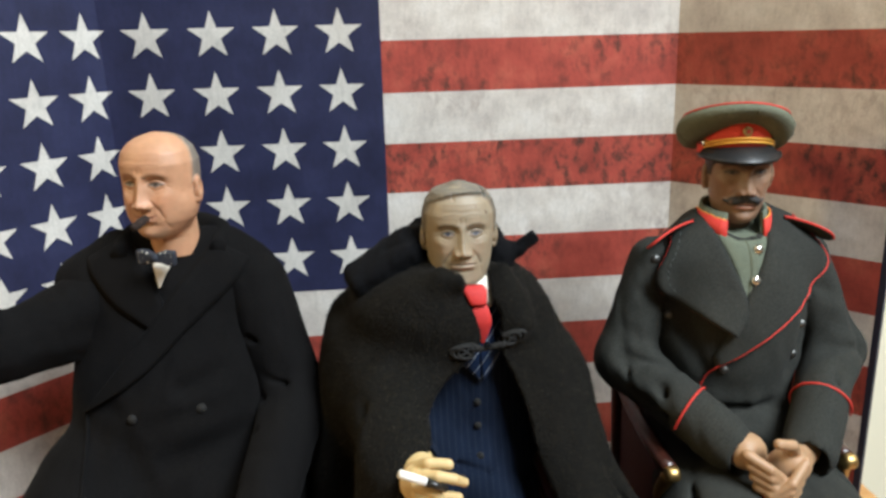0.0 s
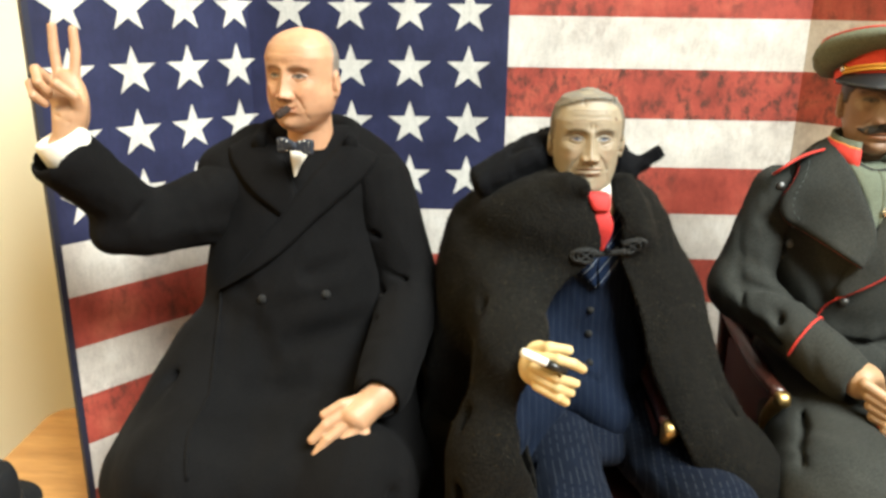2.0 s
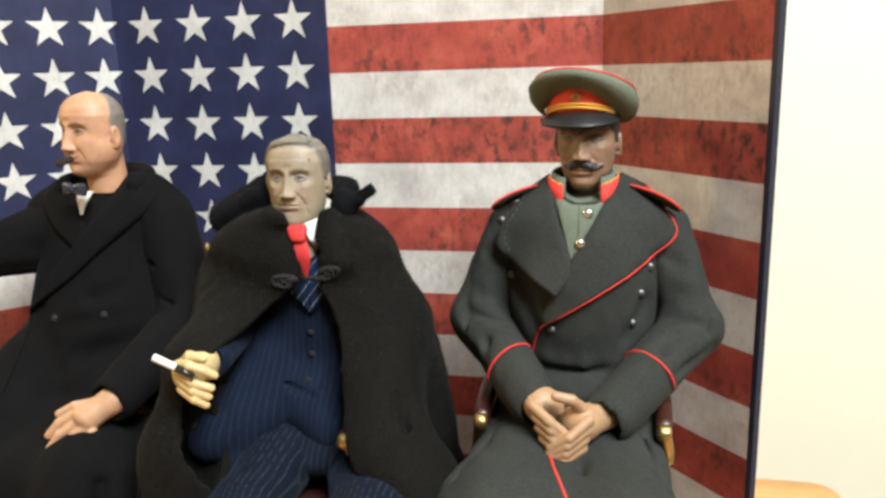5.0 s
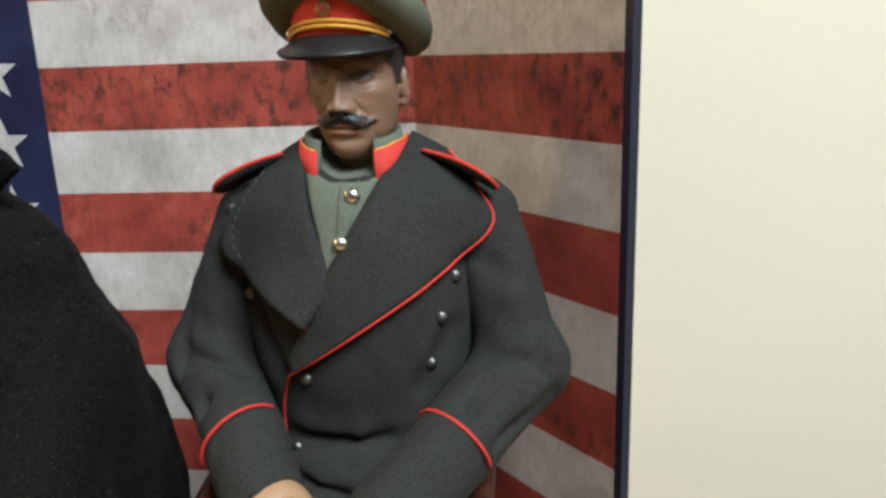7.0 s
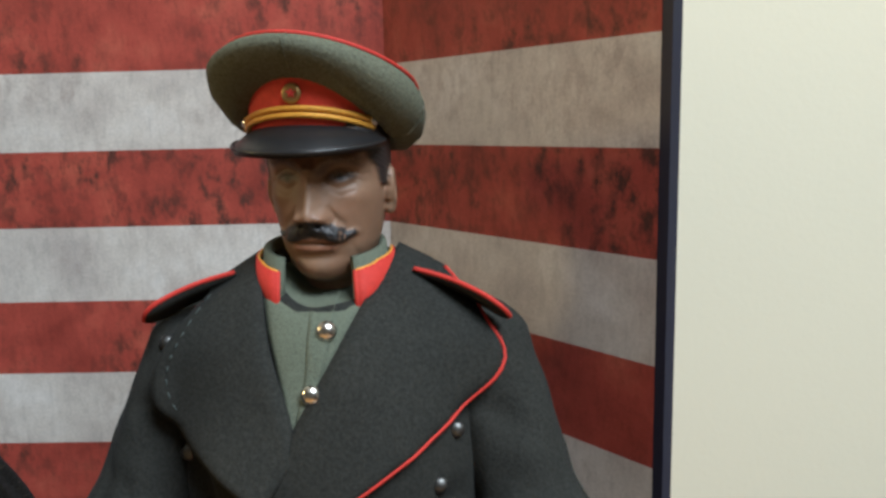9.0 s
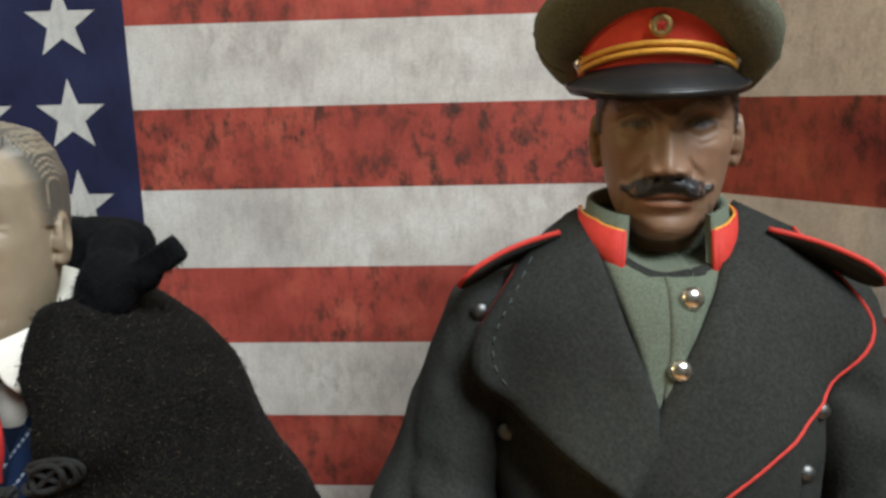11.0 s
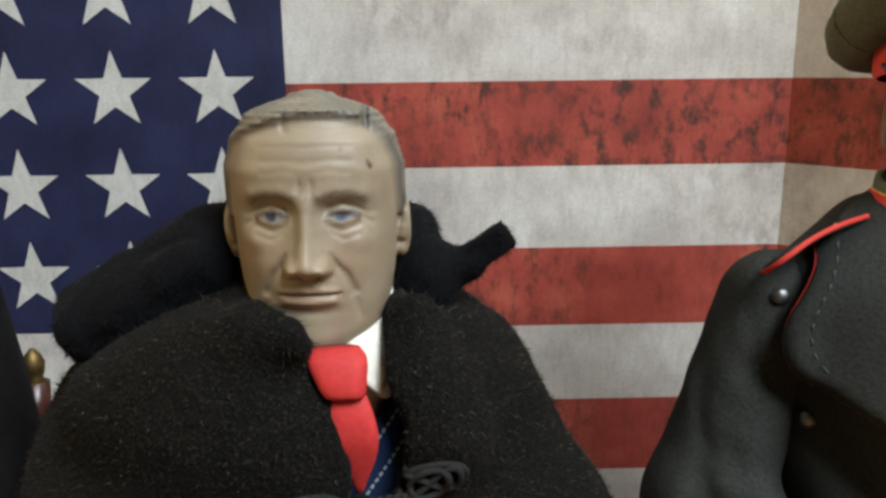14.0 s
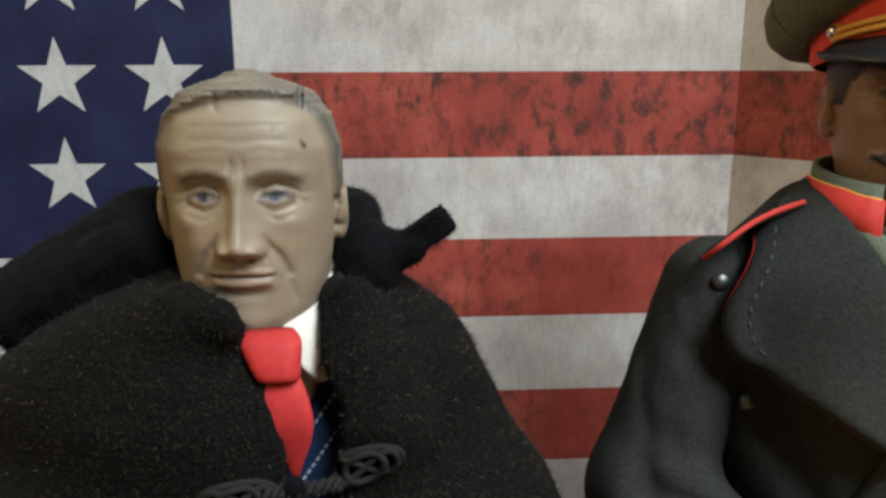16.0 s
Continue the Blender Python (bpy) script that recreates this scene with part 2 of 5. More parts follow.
M_SHOE = plain("black_shoe_leather", (0.012, 0.012, 0.012), 0.25)
M_SPOT = plain("spotted_bow_tie_cloth", (0.014, 0.018, 0.03), 0.7)

# ---------------------------------------------------------------- builders


def mesh_from(name, verts, faces, mats, slots=None, smooth=True):
    me = bpy.data.meshes.new(name)
    me.from_pydata([tuple(map(float, v)) for v in verts], [], [tuple(map(int, f)) for f in faces])
    for m in mats if isinstance(mats, (list, tuple)) else [mats]:
        me.materials.append(m)
    if slots is not None:
        me.polygons.foreach_set("material_index", np.asarray(slots, dtype=np.int32))
    if smooth:
        me.polygons.foreach_set("use_smooth", np.ones(len(me.polygons), dtype=bool))
    me.update()
    return me


def thing(name, base, label, category, group="", kind=""):
    """An Empty at its base, to which part() gives meshes in world millimetres."""
    ob = new(name)
    ob.empty_display_size = 0.01
    ob.location = Vector(base) / 1000
    return tagged(ob, label, category, group, kind)


def origin_of(ob):
    p = Vector((0, 0, 0))
    while ob:
        p += ob.location
        ob = ob.parent
    return p


def part(name, geo, material, parent, label="", smooth=True):
    """Links a mesh, given as (vertices in world millimetres, faces), as one part of its thing."""
    verts, faces = geo[0], geo[1]
    v = np.asarray(verts, dtype=float) / 1000
    base = np.array(origin_of(parent)) if parent else np.zeros(3)
    ob = new(name, mesh_from(name, v - base, faces, material, smooth=smooth))
    if parent:
        ob.parent = parent
    if label:
        tagged(ob, label)
    return ob


def joined(*geos):
    verts, faces, n = [], [], 0
    for v, f in geos:
        verts += [tuple(p) for p in v]
        faces += [tuple(i + n for i in q) for q in f]
        n += len(v)
    return verts, faces


def bm_geo(bm):
    bm.verts.index_update()
    geo = [tuple(v.co) for v in bm.verts], [tuple(v.index for v in f.verts) for f in bm.faces]
    bm.free()
    return geo


def slab(lo, hi, bevel=0.0, segs=2):
    bm = bmesh.new()
    bmesh.ops.create_cube(bm, size=1)
    for v in bm.verts:
        v.co = Vector([(a + b) / 2 + c * (b - a) for a, b, c in zip(lo, hi, v.co)])
    if bevel:
        bmesh.ops.bevel(bm, geom=bm.edges[:], offset=bevel, segments=segs, profile=0.5, affect="EDGES")
    return bm_geo(bm)


def spline(pts, n):
    """Evenly spaced points on a smooth curve through the given ones."""
    p = np.asarray(pts, dtype=float)
    q = np.vstack([2 * p[0] - p[1], p, 2 * p[-1] - p[-2]])
    out = []
    for i in range(1, len(q) - 2):
        for s in np.linspace(0, 1, 12, endpoint=False):
            a, b, c, d = q[i - 1:i + 3]
            out.append(0.5 * (2 * b + (c - a) * s + (2 * a - 5 * b + 4 * c - d) * s * s + (3 * b - a - 3 * c + d) * s ** 3))
    out = np.array(out + [p[-1]])
    run = np.r_[0, np.cumsum(np.linalg.norm(np.diff(out, axis=0), axis=1))]
    at = np.linspace(0, run[-1], n)
    return np.stack([np.interp(at, run, out[:, i]) for i in range(out.shape[1])], 1)


def tube(pts, radius, sides=8, flat=1.0, closed=False):
    """A round (or flattened) cord along points; radius may be a list along it."""
    p = np.asarray(pts, dtype=float)
    n = len(p)
    r = np.interp(np.linspace(0, 1, n), np.linspace(0, 1, len(np.atleast_1d(radius))), np.atleast_1d(radius))
    tang = np.gradient(p, axis=0)
    tang /= np.linalg.norm(tang, axis=1)[:, None] + 1e-9
    up = np.array([0.13, 0.21, 1.0])
    verts, faces = [], []
    for i in range(n):
        a = np.cross(tang[i], up)
        a /= np.linalg.norm(a) + 1e-9
        b = np.cross(a, tang[i])
        for k in range(sides):
            w = 2 * math.pi * k / sides
            verts.append(p[i] + r[i] * (math.cos(w) * a + flat * math.sin(w) * b))
    for i in range(n if closed else n - 1):
        for k in range(sides):
            j = (k + 1) % sides
            i2 = (i + 1) % n
            faces.append((i * sides + k, i * sides + j, i2 * sides + j, i2 * sides + k))
    if not closed:
        faces.append(tuple(range(sides))[::-1])
        faces.append(tuple((n - 1) * sides + k for k in range(sides)))
    return verts, faces


def turned(profile, centre, sides=24, axis=(0, 0, 1)):
    """A turned shape: (radius, height) pairs round an axis."""
    q = Vector((0, 0, 1)).rotation_difference(Vector(axis))
    verts, faces = [], []
    for r, h in profile:
        for k in range(sides):
            w = 2 * math.pi * k / sides
            verts.append(tuple(Vector(centre) + q @ Vector((r * math.cos(w), r * math.sin(w), h))))
    for i in range(len(profile) - 1):
        for k in range(sides):
            j = (k + 1) % sides
            faces.append((i * sides + k, i * sides + j, (i + 1) * sides + j, (i + 1) * sides + k))
    faces.append(tuple(range(sides))[::-1])
    faces.append(tuple((len(profile) - 1) * sides + k for k in range(sides)))
    return verts, faces


def dome_button(at, out, r):
    prof = [(0.9 * r, -0.5 * r), (r, -0.1 * r), (0.96 * r, 0.15 * r), (0.75 * r, 0.42 * r), (0.4 * r, 0.58 * r), (0.05 * r, 0.62 * r)]
    return turned(prof, at, 16, out)


def strap(rows, sides=20):
    """A strip of cloth hanging down: rows of height, middle, half width, front and half thickness."""
    verts, faces = [], []
    table = spline(rows, 26)
    for z, xc, w, y, d in table:
        for k in range(sides):
            q = 2 * math.pi * k / sides
            cs, sn = math.cos(q), math.sin(q)
            verts.append((xc + w * math.copysign(abs(cs) ** 0.6, cs), y + d * math.copysign(abs(sn) ** 0.8, sn), z))
    for i in range(len(table) - 1):
        for k in range(sides):
            j = (k + 1) % sides
            faces.append((i * sides + k, (i + 1) * sides + k, (i + 1) * sides + j, i * sides + j))
    faces += [tuple(range(sides)), tuple((len(table) - 1) * sides + k for k in range(sides))[::-1]]
    return verts, faces


# ---- clay: solids blended from round forms, then skinned


def turn_matrix(rx=0, ry=0, rz=0):
    return np.array(Euler([radians(a) for a in (rx, ry, rz)]).to_matrix(), dtype=np.float32)


def ell(c, r, rot=(0, 0, 0)):
    c, r, m = np.array(c, np.float32), np.array(r, np.float32), turn_matrix(*rot)

    def fn(p):
        q = (p - c) @ m
        k0 = np.linalg.norm(q / r, axis=-1)
        k1 = np.linalg.norm(q / (r * r), axis=-1)
        return k0 * (k0 - 1) / (k1 + 1e-9)
    return fn, c, float(r.max())


def limb(a, b, ra, rb, flat=None):
    """A tapered rod with round ends; flat = (axis, factor) presses it thin along the axis."""
    a, b = np.array(a, np.float32), np.array(b, np.float32)
    ab = b - a

    def fn(p):
        q = p - a
        u = np.clip(q @ ab / (ab @ ab + 1e-9), 0, 1)
        e = q - u[..., None] * ab
        if flat:
            ax = np.array(flat[0], np.float32)
            ax /= np.linalg.norm(ax)
            e = e + ((1 / flat[1] - 1) * (e @ ax))[..., None] * ax
        return (np.linalg.norm(e, axis=-1) - (ra + (rb - ra) * u)) * (flat[1] if flat else 1)
    return fn, (a + b) / 2, float(np.linalg.norm(ab) / 2 + max(ra, rb))


def block(c, h, r, rot=(0, 0, 0)):
    c, h, m = np.array(c, np.float32), np.array(h, np.float32), turn_matrix(*rot)

    def fn(p):
        q = np.abs((p - c) @ m) - (h - r)
        return np.linalg.norm(np.maximum(q, 0), axis=-1) + np.minimum(q.max(-1), 0) - r
    return fn, c, float(np.linalg.norm(h))


class Clay:
    def __init__(self, lo, hi, step):
        self.step, self.lo = step, np.array(lo, float)
        self.ax = [np.arange(lo[i], hi[i] + step, step, dtype=np.float32) for i in range(3)]
        self.shape = tuple(len(a) for a in self.ax)
        self.d = np.full(self.shape, 20.0, np.float32)
        self.col = np.zeros((*self.shape, 3), np.float16)
        self.paints = []
        self.place = (np.eye(3, dtype=np.float32), np.zeros(3, np.float32), np.float32(1.0))

    def at(self, c=(0, 0, 0), rot=(0, 0, 0), size=1.0):
        self.place = (turn_matrix(*rot), np.array(c, np.float32), np.float32(size))
        return self

    def cells(self, centre, reach):
        m, c, s = self.place
        w = m @ (np.array(centre) * s) + c
        return tuple(slice(max(0, int((w[i] - reach - self.lo[i]) / self.step)), max(0, int((w[i] + reach - self.lo[i]) / self.step) + 2)) for i in range(3))

    def points(self, sl):
        m, c, s = self.place
        g = np.stack(np.meshgrid(*[a[q] for a, q in zip(self.ax, sl)], indexing="ij"), -1)
        return (g - c) @ m / s

    def put(self, form, k=1.0, colour=None, limit=None):
        fn, centre, rad = form
        s = self.place[2]
        sl = self.cells(centre, rad * s + k * s + 3 * self.step)
        p = self.points(sl)
        if p.size == 0:
            return self
        n = fn(p) * s
        if limit:
            n = np.maximum(n, limit(p) * s)
        k = k * s
        old = self.d[sl]
        h = np.clip(0.5 + 0.5 * (old - n) / k, 0, 1)
        if colour is not None:
            self.col[sl] = self.col[sl] * (1 - h[..., None]) + np.array(colour) * h[..., None]
        self.d[sl] = old + (n - old) * h - k * h * (1 - h)
        return self

    def cut(self, form, k=0.6):
        fn, centre, rad = form
        s = self.place[2]
        sl = self.cells(centre, rad * s + k * s + 3 * self.step)
        p = self.points(sl)
        if p.size == 0:
            return self
        n = -fn(p) * s
        k = k * s
        old = self.d[sl]
        h = np.clip(0.5 - 0.5 * (old - n) / k, 0, 1)
        self.d[sl] = old + (n - old) * h + k * h * (1 - h)
        return self

    def ruffle(self, amp, wave, seed=0, lean=(1, 0.6, 0.35)):
        """Uneven folds of worn cloth: warped ripples pressed into the surface."""
        idx = np.nonzero(np.abs(self.d) < amp * 4 + 2 * self.step)
        p = np.stack([a[i] for a, i in zip(self.ax, idx)], 1)
        rng = np.random.RandomState(seed)
        total = np.zeros(len(p), np.float32)
        for k, size in enumerate((1.0, 0.55, 0.3)):
            d1, d2 = rng.normal(size=3) * lean, rng.normal(size=3)
            d1, d2 = d1 / np.linalg.norm(d1), d2 / np.linalg.norm(d2)
            w = wave * size
            warp = 1.6 * np.sin(p @ d2 * (2 * math.pi / (w * 2.3)) + rng.uniform(6)) + 1.1 * np.sin(p @ rng.normal(size=3) * (1.1 / w) + rng.uniform(6))
            mask = 0.5 + 0.5 * np.sin(p @ rng.normal(size=3) * (2.2 / w) + rng.uniform(6))
            total += size * mask * np.sin(p @ d1 * (2 * math.pi / w) + warp)
        self.d[idx] += (amp * total).astype(np.float32)
        return self

    def paint(self, form, colour, soft=0.5, amount=1.0):
        self.paints.append((form[0], np.array(colour, float), soft, amount, self.place))
        return self

    def front(self, x, z):
        """The nearest surface towards the viewer's side at (x, z)."""
        i = np.clip((x - self.lo[0]) / self.step, 0, self.shape[0] - 1.01)
        k = np.clip((z - self.lo[2]) / self.step, 0, self.shape[2] - 1.01)
        i0, k0 = int(i), int(k)
        u, w = i - i0, k - k0
        row = (self.d[i0, :, k0] * (1 - u) * (1 - w) + self.d[i0 + 1, :, k0] * u * (1 - w) + self.d[i0, :, k0 + 1] * (1 - u) * w + self.d[i0 + 1, :, k0 + 1] * u * w)
        inside = np.nonzero(row < 0)[0]
        if len(inside) == 0:
            j = int(np.argmin(row))
            return float(self.ax[1][j])
        j = inside[0]
        if j == 0:
            return float(self.ax[1][0])
        f = row[j - 1] / (row[j - 1] - row[j] + 1e-9)
        return float(self.ax[1][j - 1] + f * self.step)

    def skin(self):
        d = self.d
        neg = d < 0
        near = [slice(max(0, int(q.min()) - 2), int(q.max()) + 3) for q in np.nonzero(neg)]
        shift = np.array([q.start for q in near])
        d, neg = d[tuple(near)], neg[tuple(near)]
        nx, ny, nz = d.shape
        corners = [(a, b, c) for a in (0, 1) for b in (0, 1) for c in (0, 1)]
        full = np.zeros((nx - 1, ny - 1, nz - 1), np.int8)
        for a in corners:
            full += neg[a[0]:nx - 1 + a[0], a[1]:ny - 1 + a[1], a[2]:nz - 1 + a[2]]
        live = (full > 0) & (full < 8)
        cell = np.argwhere(live)
        index = np.full(live.shape, -1, np.int32)
        index[live] = np.arange(len(cell))
        off = np.zeros((len(cell), 3))
        count = np.zeros(len(cell))
        value = {a: d[tuple((cell + a).T)] for a in corners}
        for a in corners:
            for axis in range(3):
                if a[axis]:
                    continue
                b = list(a)
                b[axis] = 1
                da, db = value[a], value[tuple(b)]
                hit = (da < 0) != (db < 0)
                f = np.where(hit, da / np.where(hit, da - db, 1), 0)
                for i in range(3):
                    off[:, i] += np.where(hit, a[i] + (f if i == axis else 0), 0)
                count += hit
        off /= count[:, None]
        cell = cell + shift
        verts = self.lo + (cell + off) * self.step
        faces = []
        for axis in range(3):
            lo = [slice(1, -1)] * 3
            lo[axis] = slice(0, -1)
            hi = [slice(1, -1)] * 3
            hi[axis] = slice(1, None)
            e = np.argwhere(neg[tuple(lo)] != neg[tuple(hi)])
            if len(e) == 0:
                continue
            base = e + 1
            base[:, axis] -= 1
            flip = neg[tuple(base.T)]
            o1, o2 = [np.eye(3, dtype=int)[i] for i in range(3) if i != axis]
            quad = [index[tuple((base - s1 * o1 - s2 * o2).T)] for s1, s2 in ((1, 1), (0, 1), (0, 0), (1, 0))]
            quad = np.stack(quad, 1)
            turn = flip if axis != 1 else ~flip
            quad[~turn] = quad[~turn][:, ::-1]
            faces.append(quad[(quad >= 0).all(1)])
        near = np.clip(np.round((verts - self.lo) / self.step).astype(int), 0, np.array(self.shape) - 1)
        col = self.col[tuple(near.T)].astype(float)
        for fn, c, soft, amount, (m, o, s) in self.paints:
            q = (verts - o) @ m / s
            w = np.clip(0.5 - fn(q) / (2 * soft), 0, 1)
            w = (w * w * (3 - 2 * w) * amount)[:, None]
            col = col * (1 - w) + c * w
        return verts, np.vstack(faces), col

    def geo(self):
        v, f, _ = self.skin()
        return v, f


def doll(name, clay, label):
    """One plain mesh with its own colours and the shade painted into the face."""
    made = [q.skin() for q in clay]
    start = np.cumsum([0] + [len(m[0]) for m in made])
    v = np.vstack([m[0] for m in made])
    f = np.vstack([m[1] + k for m, k in zip(made, start)])
    col = np.vstack([m[2] for m in made])
    base = np.array([v[:, 0].mean(), v[:, 1].mean(), v[:, 2].min()])
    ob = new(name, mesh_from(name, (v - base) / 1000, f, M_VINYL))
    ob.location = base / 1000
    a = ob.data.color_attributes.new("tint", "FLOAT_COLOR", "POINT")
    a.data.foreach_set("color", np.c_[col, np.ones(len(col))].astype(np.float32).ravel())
    return tagged(ob, label, "doll", "seated dolls")


def on_front(clay, pts, n, lift=0.0):
    """A smooth line of (x, z) points laid on the front of a form."""
    return np.array([(x, clay.front(x, z) - lift, z) for x, z in spline(pts, n)])


def lay(clay, inner, outer, nu=28, nv=10, lift=0.6, thick=1.2, smooth_passes=3, flare=0.0):
    """A flap of cloth between two lines of (x, z), lying on the front of a form, with rolled edges."""
    a, b = spline(inner, nu), spline(outer, nu)
    top = np.zeros((nu, nv, 3))
    for i in range(nu):
        for j in range(nv):
            x, z = a[i] + (b[i] - a[i]) * j / (nv - 1)
            top[i, j] = (x, clay.front(x, z), z)
    for _ in range(smooth_passes):
        y = top[..., 1]
        y2 = y.copy()
        y2[1:-1, 1:-1] = (y[1:-1, 1:-1] * 2 + y[:-2, 1:-1] + y[2:, 1:-1] + y[1:-1, :-2] + y[1:-1, 2:]) / 6
        top[..., 1] = np.minimum(y2, y + 0.6)
    edge = np.ones((nu, nv))
    edge[:, 0] = edge[:, -1] = 0.35
    edge[0] = edge[-1] = 0.35
    low = top.copy()
    rise = lift + flare * np.linspace(0, 1, nv)[None, :] ** 1.5
    low[..., 1] += 0.8 - rise
    top[..., 1] -= rise + thick * edge
    verts = np.vstack([top.reshape(-1, 3), low.reshape(-1, 3)])
    faces = []
    n = nu * nv
    for i in range(nu - 1):
        for j in range(nv - 1):
            q = (i * nv + j, (i + 1) * nv + j, (i + 1) * nv + j + 1, i * nv + j + 1)
            faces.append(q)
            faces.append(tuple(n + k for k in q[::-1]))
    rim = [i * nv for i in range(nu)] + [(nu - 1) * nv + j for j in range(1, nv)] + [i * nv + nv - 1 for i in range(nu - 2, -1, -1)] + [j for j in range(nv - 2, 0, -1)]
    for s, e in zip(rim, rim[1:] + rim[:1]):
        faces.append((e, s, n + s, n + e))
    return verts, faces


# ---------------------------------------------------------------- room and table


def structure(name, lo, hi, material, label, category):
    ob = part(name, slab(lo, hi), material, None, "", False)
    return tagged(ob, label, category, "", "structure")


FLOOR = -740
structure("wall_north", (-2200, 110, FLOOR), (2200, 210, 1760), M_WALL, "smooth cream painted wall behind the table", "wall")
# Closing walls out of view; their dark colour limits the bounce.
structure("wall_south", (-2200, -3100, FLOOR), (2200, -3000, 1760), M_FAR, "plain unseen wall, darkened to limit bounce light", "wall")
structure("wall_west", (-2300, -3100, FLOOR), (-2200, 210, 1760), M_FAR, "plain unseen wall, darkened to limit bounce light", "wall")
structure("wall_east", (2200, -3100, FLOOR), (2300, 210, 1760), M_FAR, "plain unseen wall, darkened to limit bounce light", "wall")
structure("floor", (-2300, -3100, FLOOR - 60), (2300, 210, FLOOR), M_FLOOR, "brown wooden floor", "floor")
structure("ceiling", (-2300, -3100, 1760), (2300, 210, 1820), M_CEILING, "plain unseen ceiling, dulled to limit bounce light", "ceiling")


def rounded_plate(x0, x1, y0, y1, z0, z1, r, edge):
    bm = bmesh.new()
    ring = []
    for cx, cy, a0 in ((x1 - r, y1 - r, 0), (x0 + r, y1 - r, 90), (x0 + r, y0 + r, 180), (x1 - r, y0 + r, 270)):
        for k in range(9):
            a = radians(a0 + k * 90 / 8)
            ring.append(bm.verts.new((cx + r * math.cos(a), cy + r * math.sin(a), z0)))
    f = bm.faces.new(ring)
    up = bmesh.ops.extrude_face_region(bm, geom=[f])
    tops = [g for g in up["geom"] if isinstance(g, bmesh.types.BMVert)]
    for v in tops:
        v.co.z = z1
    bmesh.ops.recalc_face_normals(bm, faces=bm.faces[:])
    rims = [e for e in bm.edges if abs(e.verts[0].co.z - e.verts[1].co.z) < 1e-6]
    bmesh.ops.bevel(bm, geom=rims, offset=edge, segments=3, profile=0.5, affect="EDGES")
    return bm_geo(bm)


table = thing("side_table", (4, -240, FLOOR), "light varnished oak side table with rounded corners", "table")
part("tabletop", rounded_plate(-297, 301, -540, 47, -22, 0, 16, 3), M_OAK, table, "", False)
for x in (-271, 272):
    for y in (-514, 22):
        part("leg", slab((x - 18, y - 18, FLOOR), (x + 18, y + 18, -22), 3), M_OAK, table, "", False)
part("apron", slab((-253, -522, -92), (254, -506, -22), 2), M_OAK, table, "", False)
part("apron", slab((-253, 14, -92), (254, 30, -22), 2), M_OAK, table, "", False)
part("apron", slab((-279, -496, -92), (-263, 4, -22), 2), M_OAK, table, "", False)
part("apron", slab((264, -496, -92), (280, 4, -22), 2), M_OAK, table, "", False)

# ---------------------------------------------------------------- folding flag screen
FOLD_L, FOLD_R, WING_L, WING_R, TURN_L, TURN_R = -136.0, 154.0, 111.2, 110.6, 49.0, 49.4
BORDER = 2.8
STRIPE = 26.0
screen = thing("folding_screen", (9, -4, 0), "three-panel folding backdrop board printed with a worn stars and stripes flag", "backdrop board")


def on_screen(u, z, out=0.0):
    """The place of a point of the flat sheet: u along it, z up it, out of its face towards the viewer."""
    if u < FOLD_L:
        a = radians(TURN_L)
        d = FOLD_L - u
        return FOLD_L - d * math.cos(a) + out * math.sin(a), -d * math.sin(a) - out * math.cos(a), z
    if u > FOLD_R:
        a = radians(TURN_R)
        d = u - FOLD_R
        return FOLD_R + d * math.cos(a) - out * math.sin(a), -d * math.sin(a) - out * math.cos(a), z
    return u, -out, z


def sheet(name, outline, material, out, label="", parent=None):
    """A printed piece of the flat sheet, folded where the board folds."""
    bm = bmesh.new()
    bm.faces.new([bm.verts.new((u, 0, z)) for u, z in outline])
    for fold in (FOLD_L, FOLD_R):
        bmesh.ops.bisect_plane(bm, geom=bm.verts[:] + bm.edges[:] + bm.faces[:], plane_co=(fold, 0, 0), plane_no=(1, 0, 0))
    bm.verts.index_update()
    flat = [(v.co.x, v.co.z) for v in bm.verts]
    faces = [tuple(v.index for v in f.verts) for f in bm.faces]
    ids = [0 if np.mean([flat[i][0] for i in f]) < FOLD_L else 2 if np.mean([flat[i][0] for i in f]) > FOLD_R else 1 for f in faces]
    bm.free()
    verts = [on_screen(u, z, out) for u, z in flat]
    ob = part(name, (verts, faces), material, parent or screen, label, False)
    uv = ob.data.uv_layers.new(name="UVMap")
    for poly in ob.data.polygons:
        for li in poly.loop_indices:
            u, z = flat[ob.data.loops[li].vertex_index]
            uv.data[li].uv = (u / 1000, z / 1000)
    return ob


def board_panel(name, u0, u1):
    p = [on_screen(u0, 0), on_screen(u1, 0)]
    a = np.array(p[0][:2])
    b = np.array(p[1][:2])
    t = (b - a) / np.linalg.norm(b - a)
    nrm = np.array([-t[1], t[0]])
    ring = [a, b, b + nrm * 3.6, a + nrm * 3.6]
    verts = [(*q, 0) for q in ring] + [(*q, 13 * STRIPE) for q in ring]
    faces = [(3, 2, 1, 0), (4, 5, 6, 7), (0, 1, 5, 4), (1, 2, 6, 5), (2, 3, 7, 6), (3, 0, 4, 7)]
    return part(name, (verts, faces), M_BOARD, screen, "dark-edged stiff board panel", False)


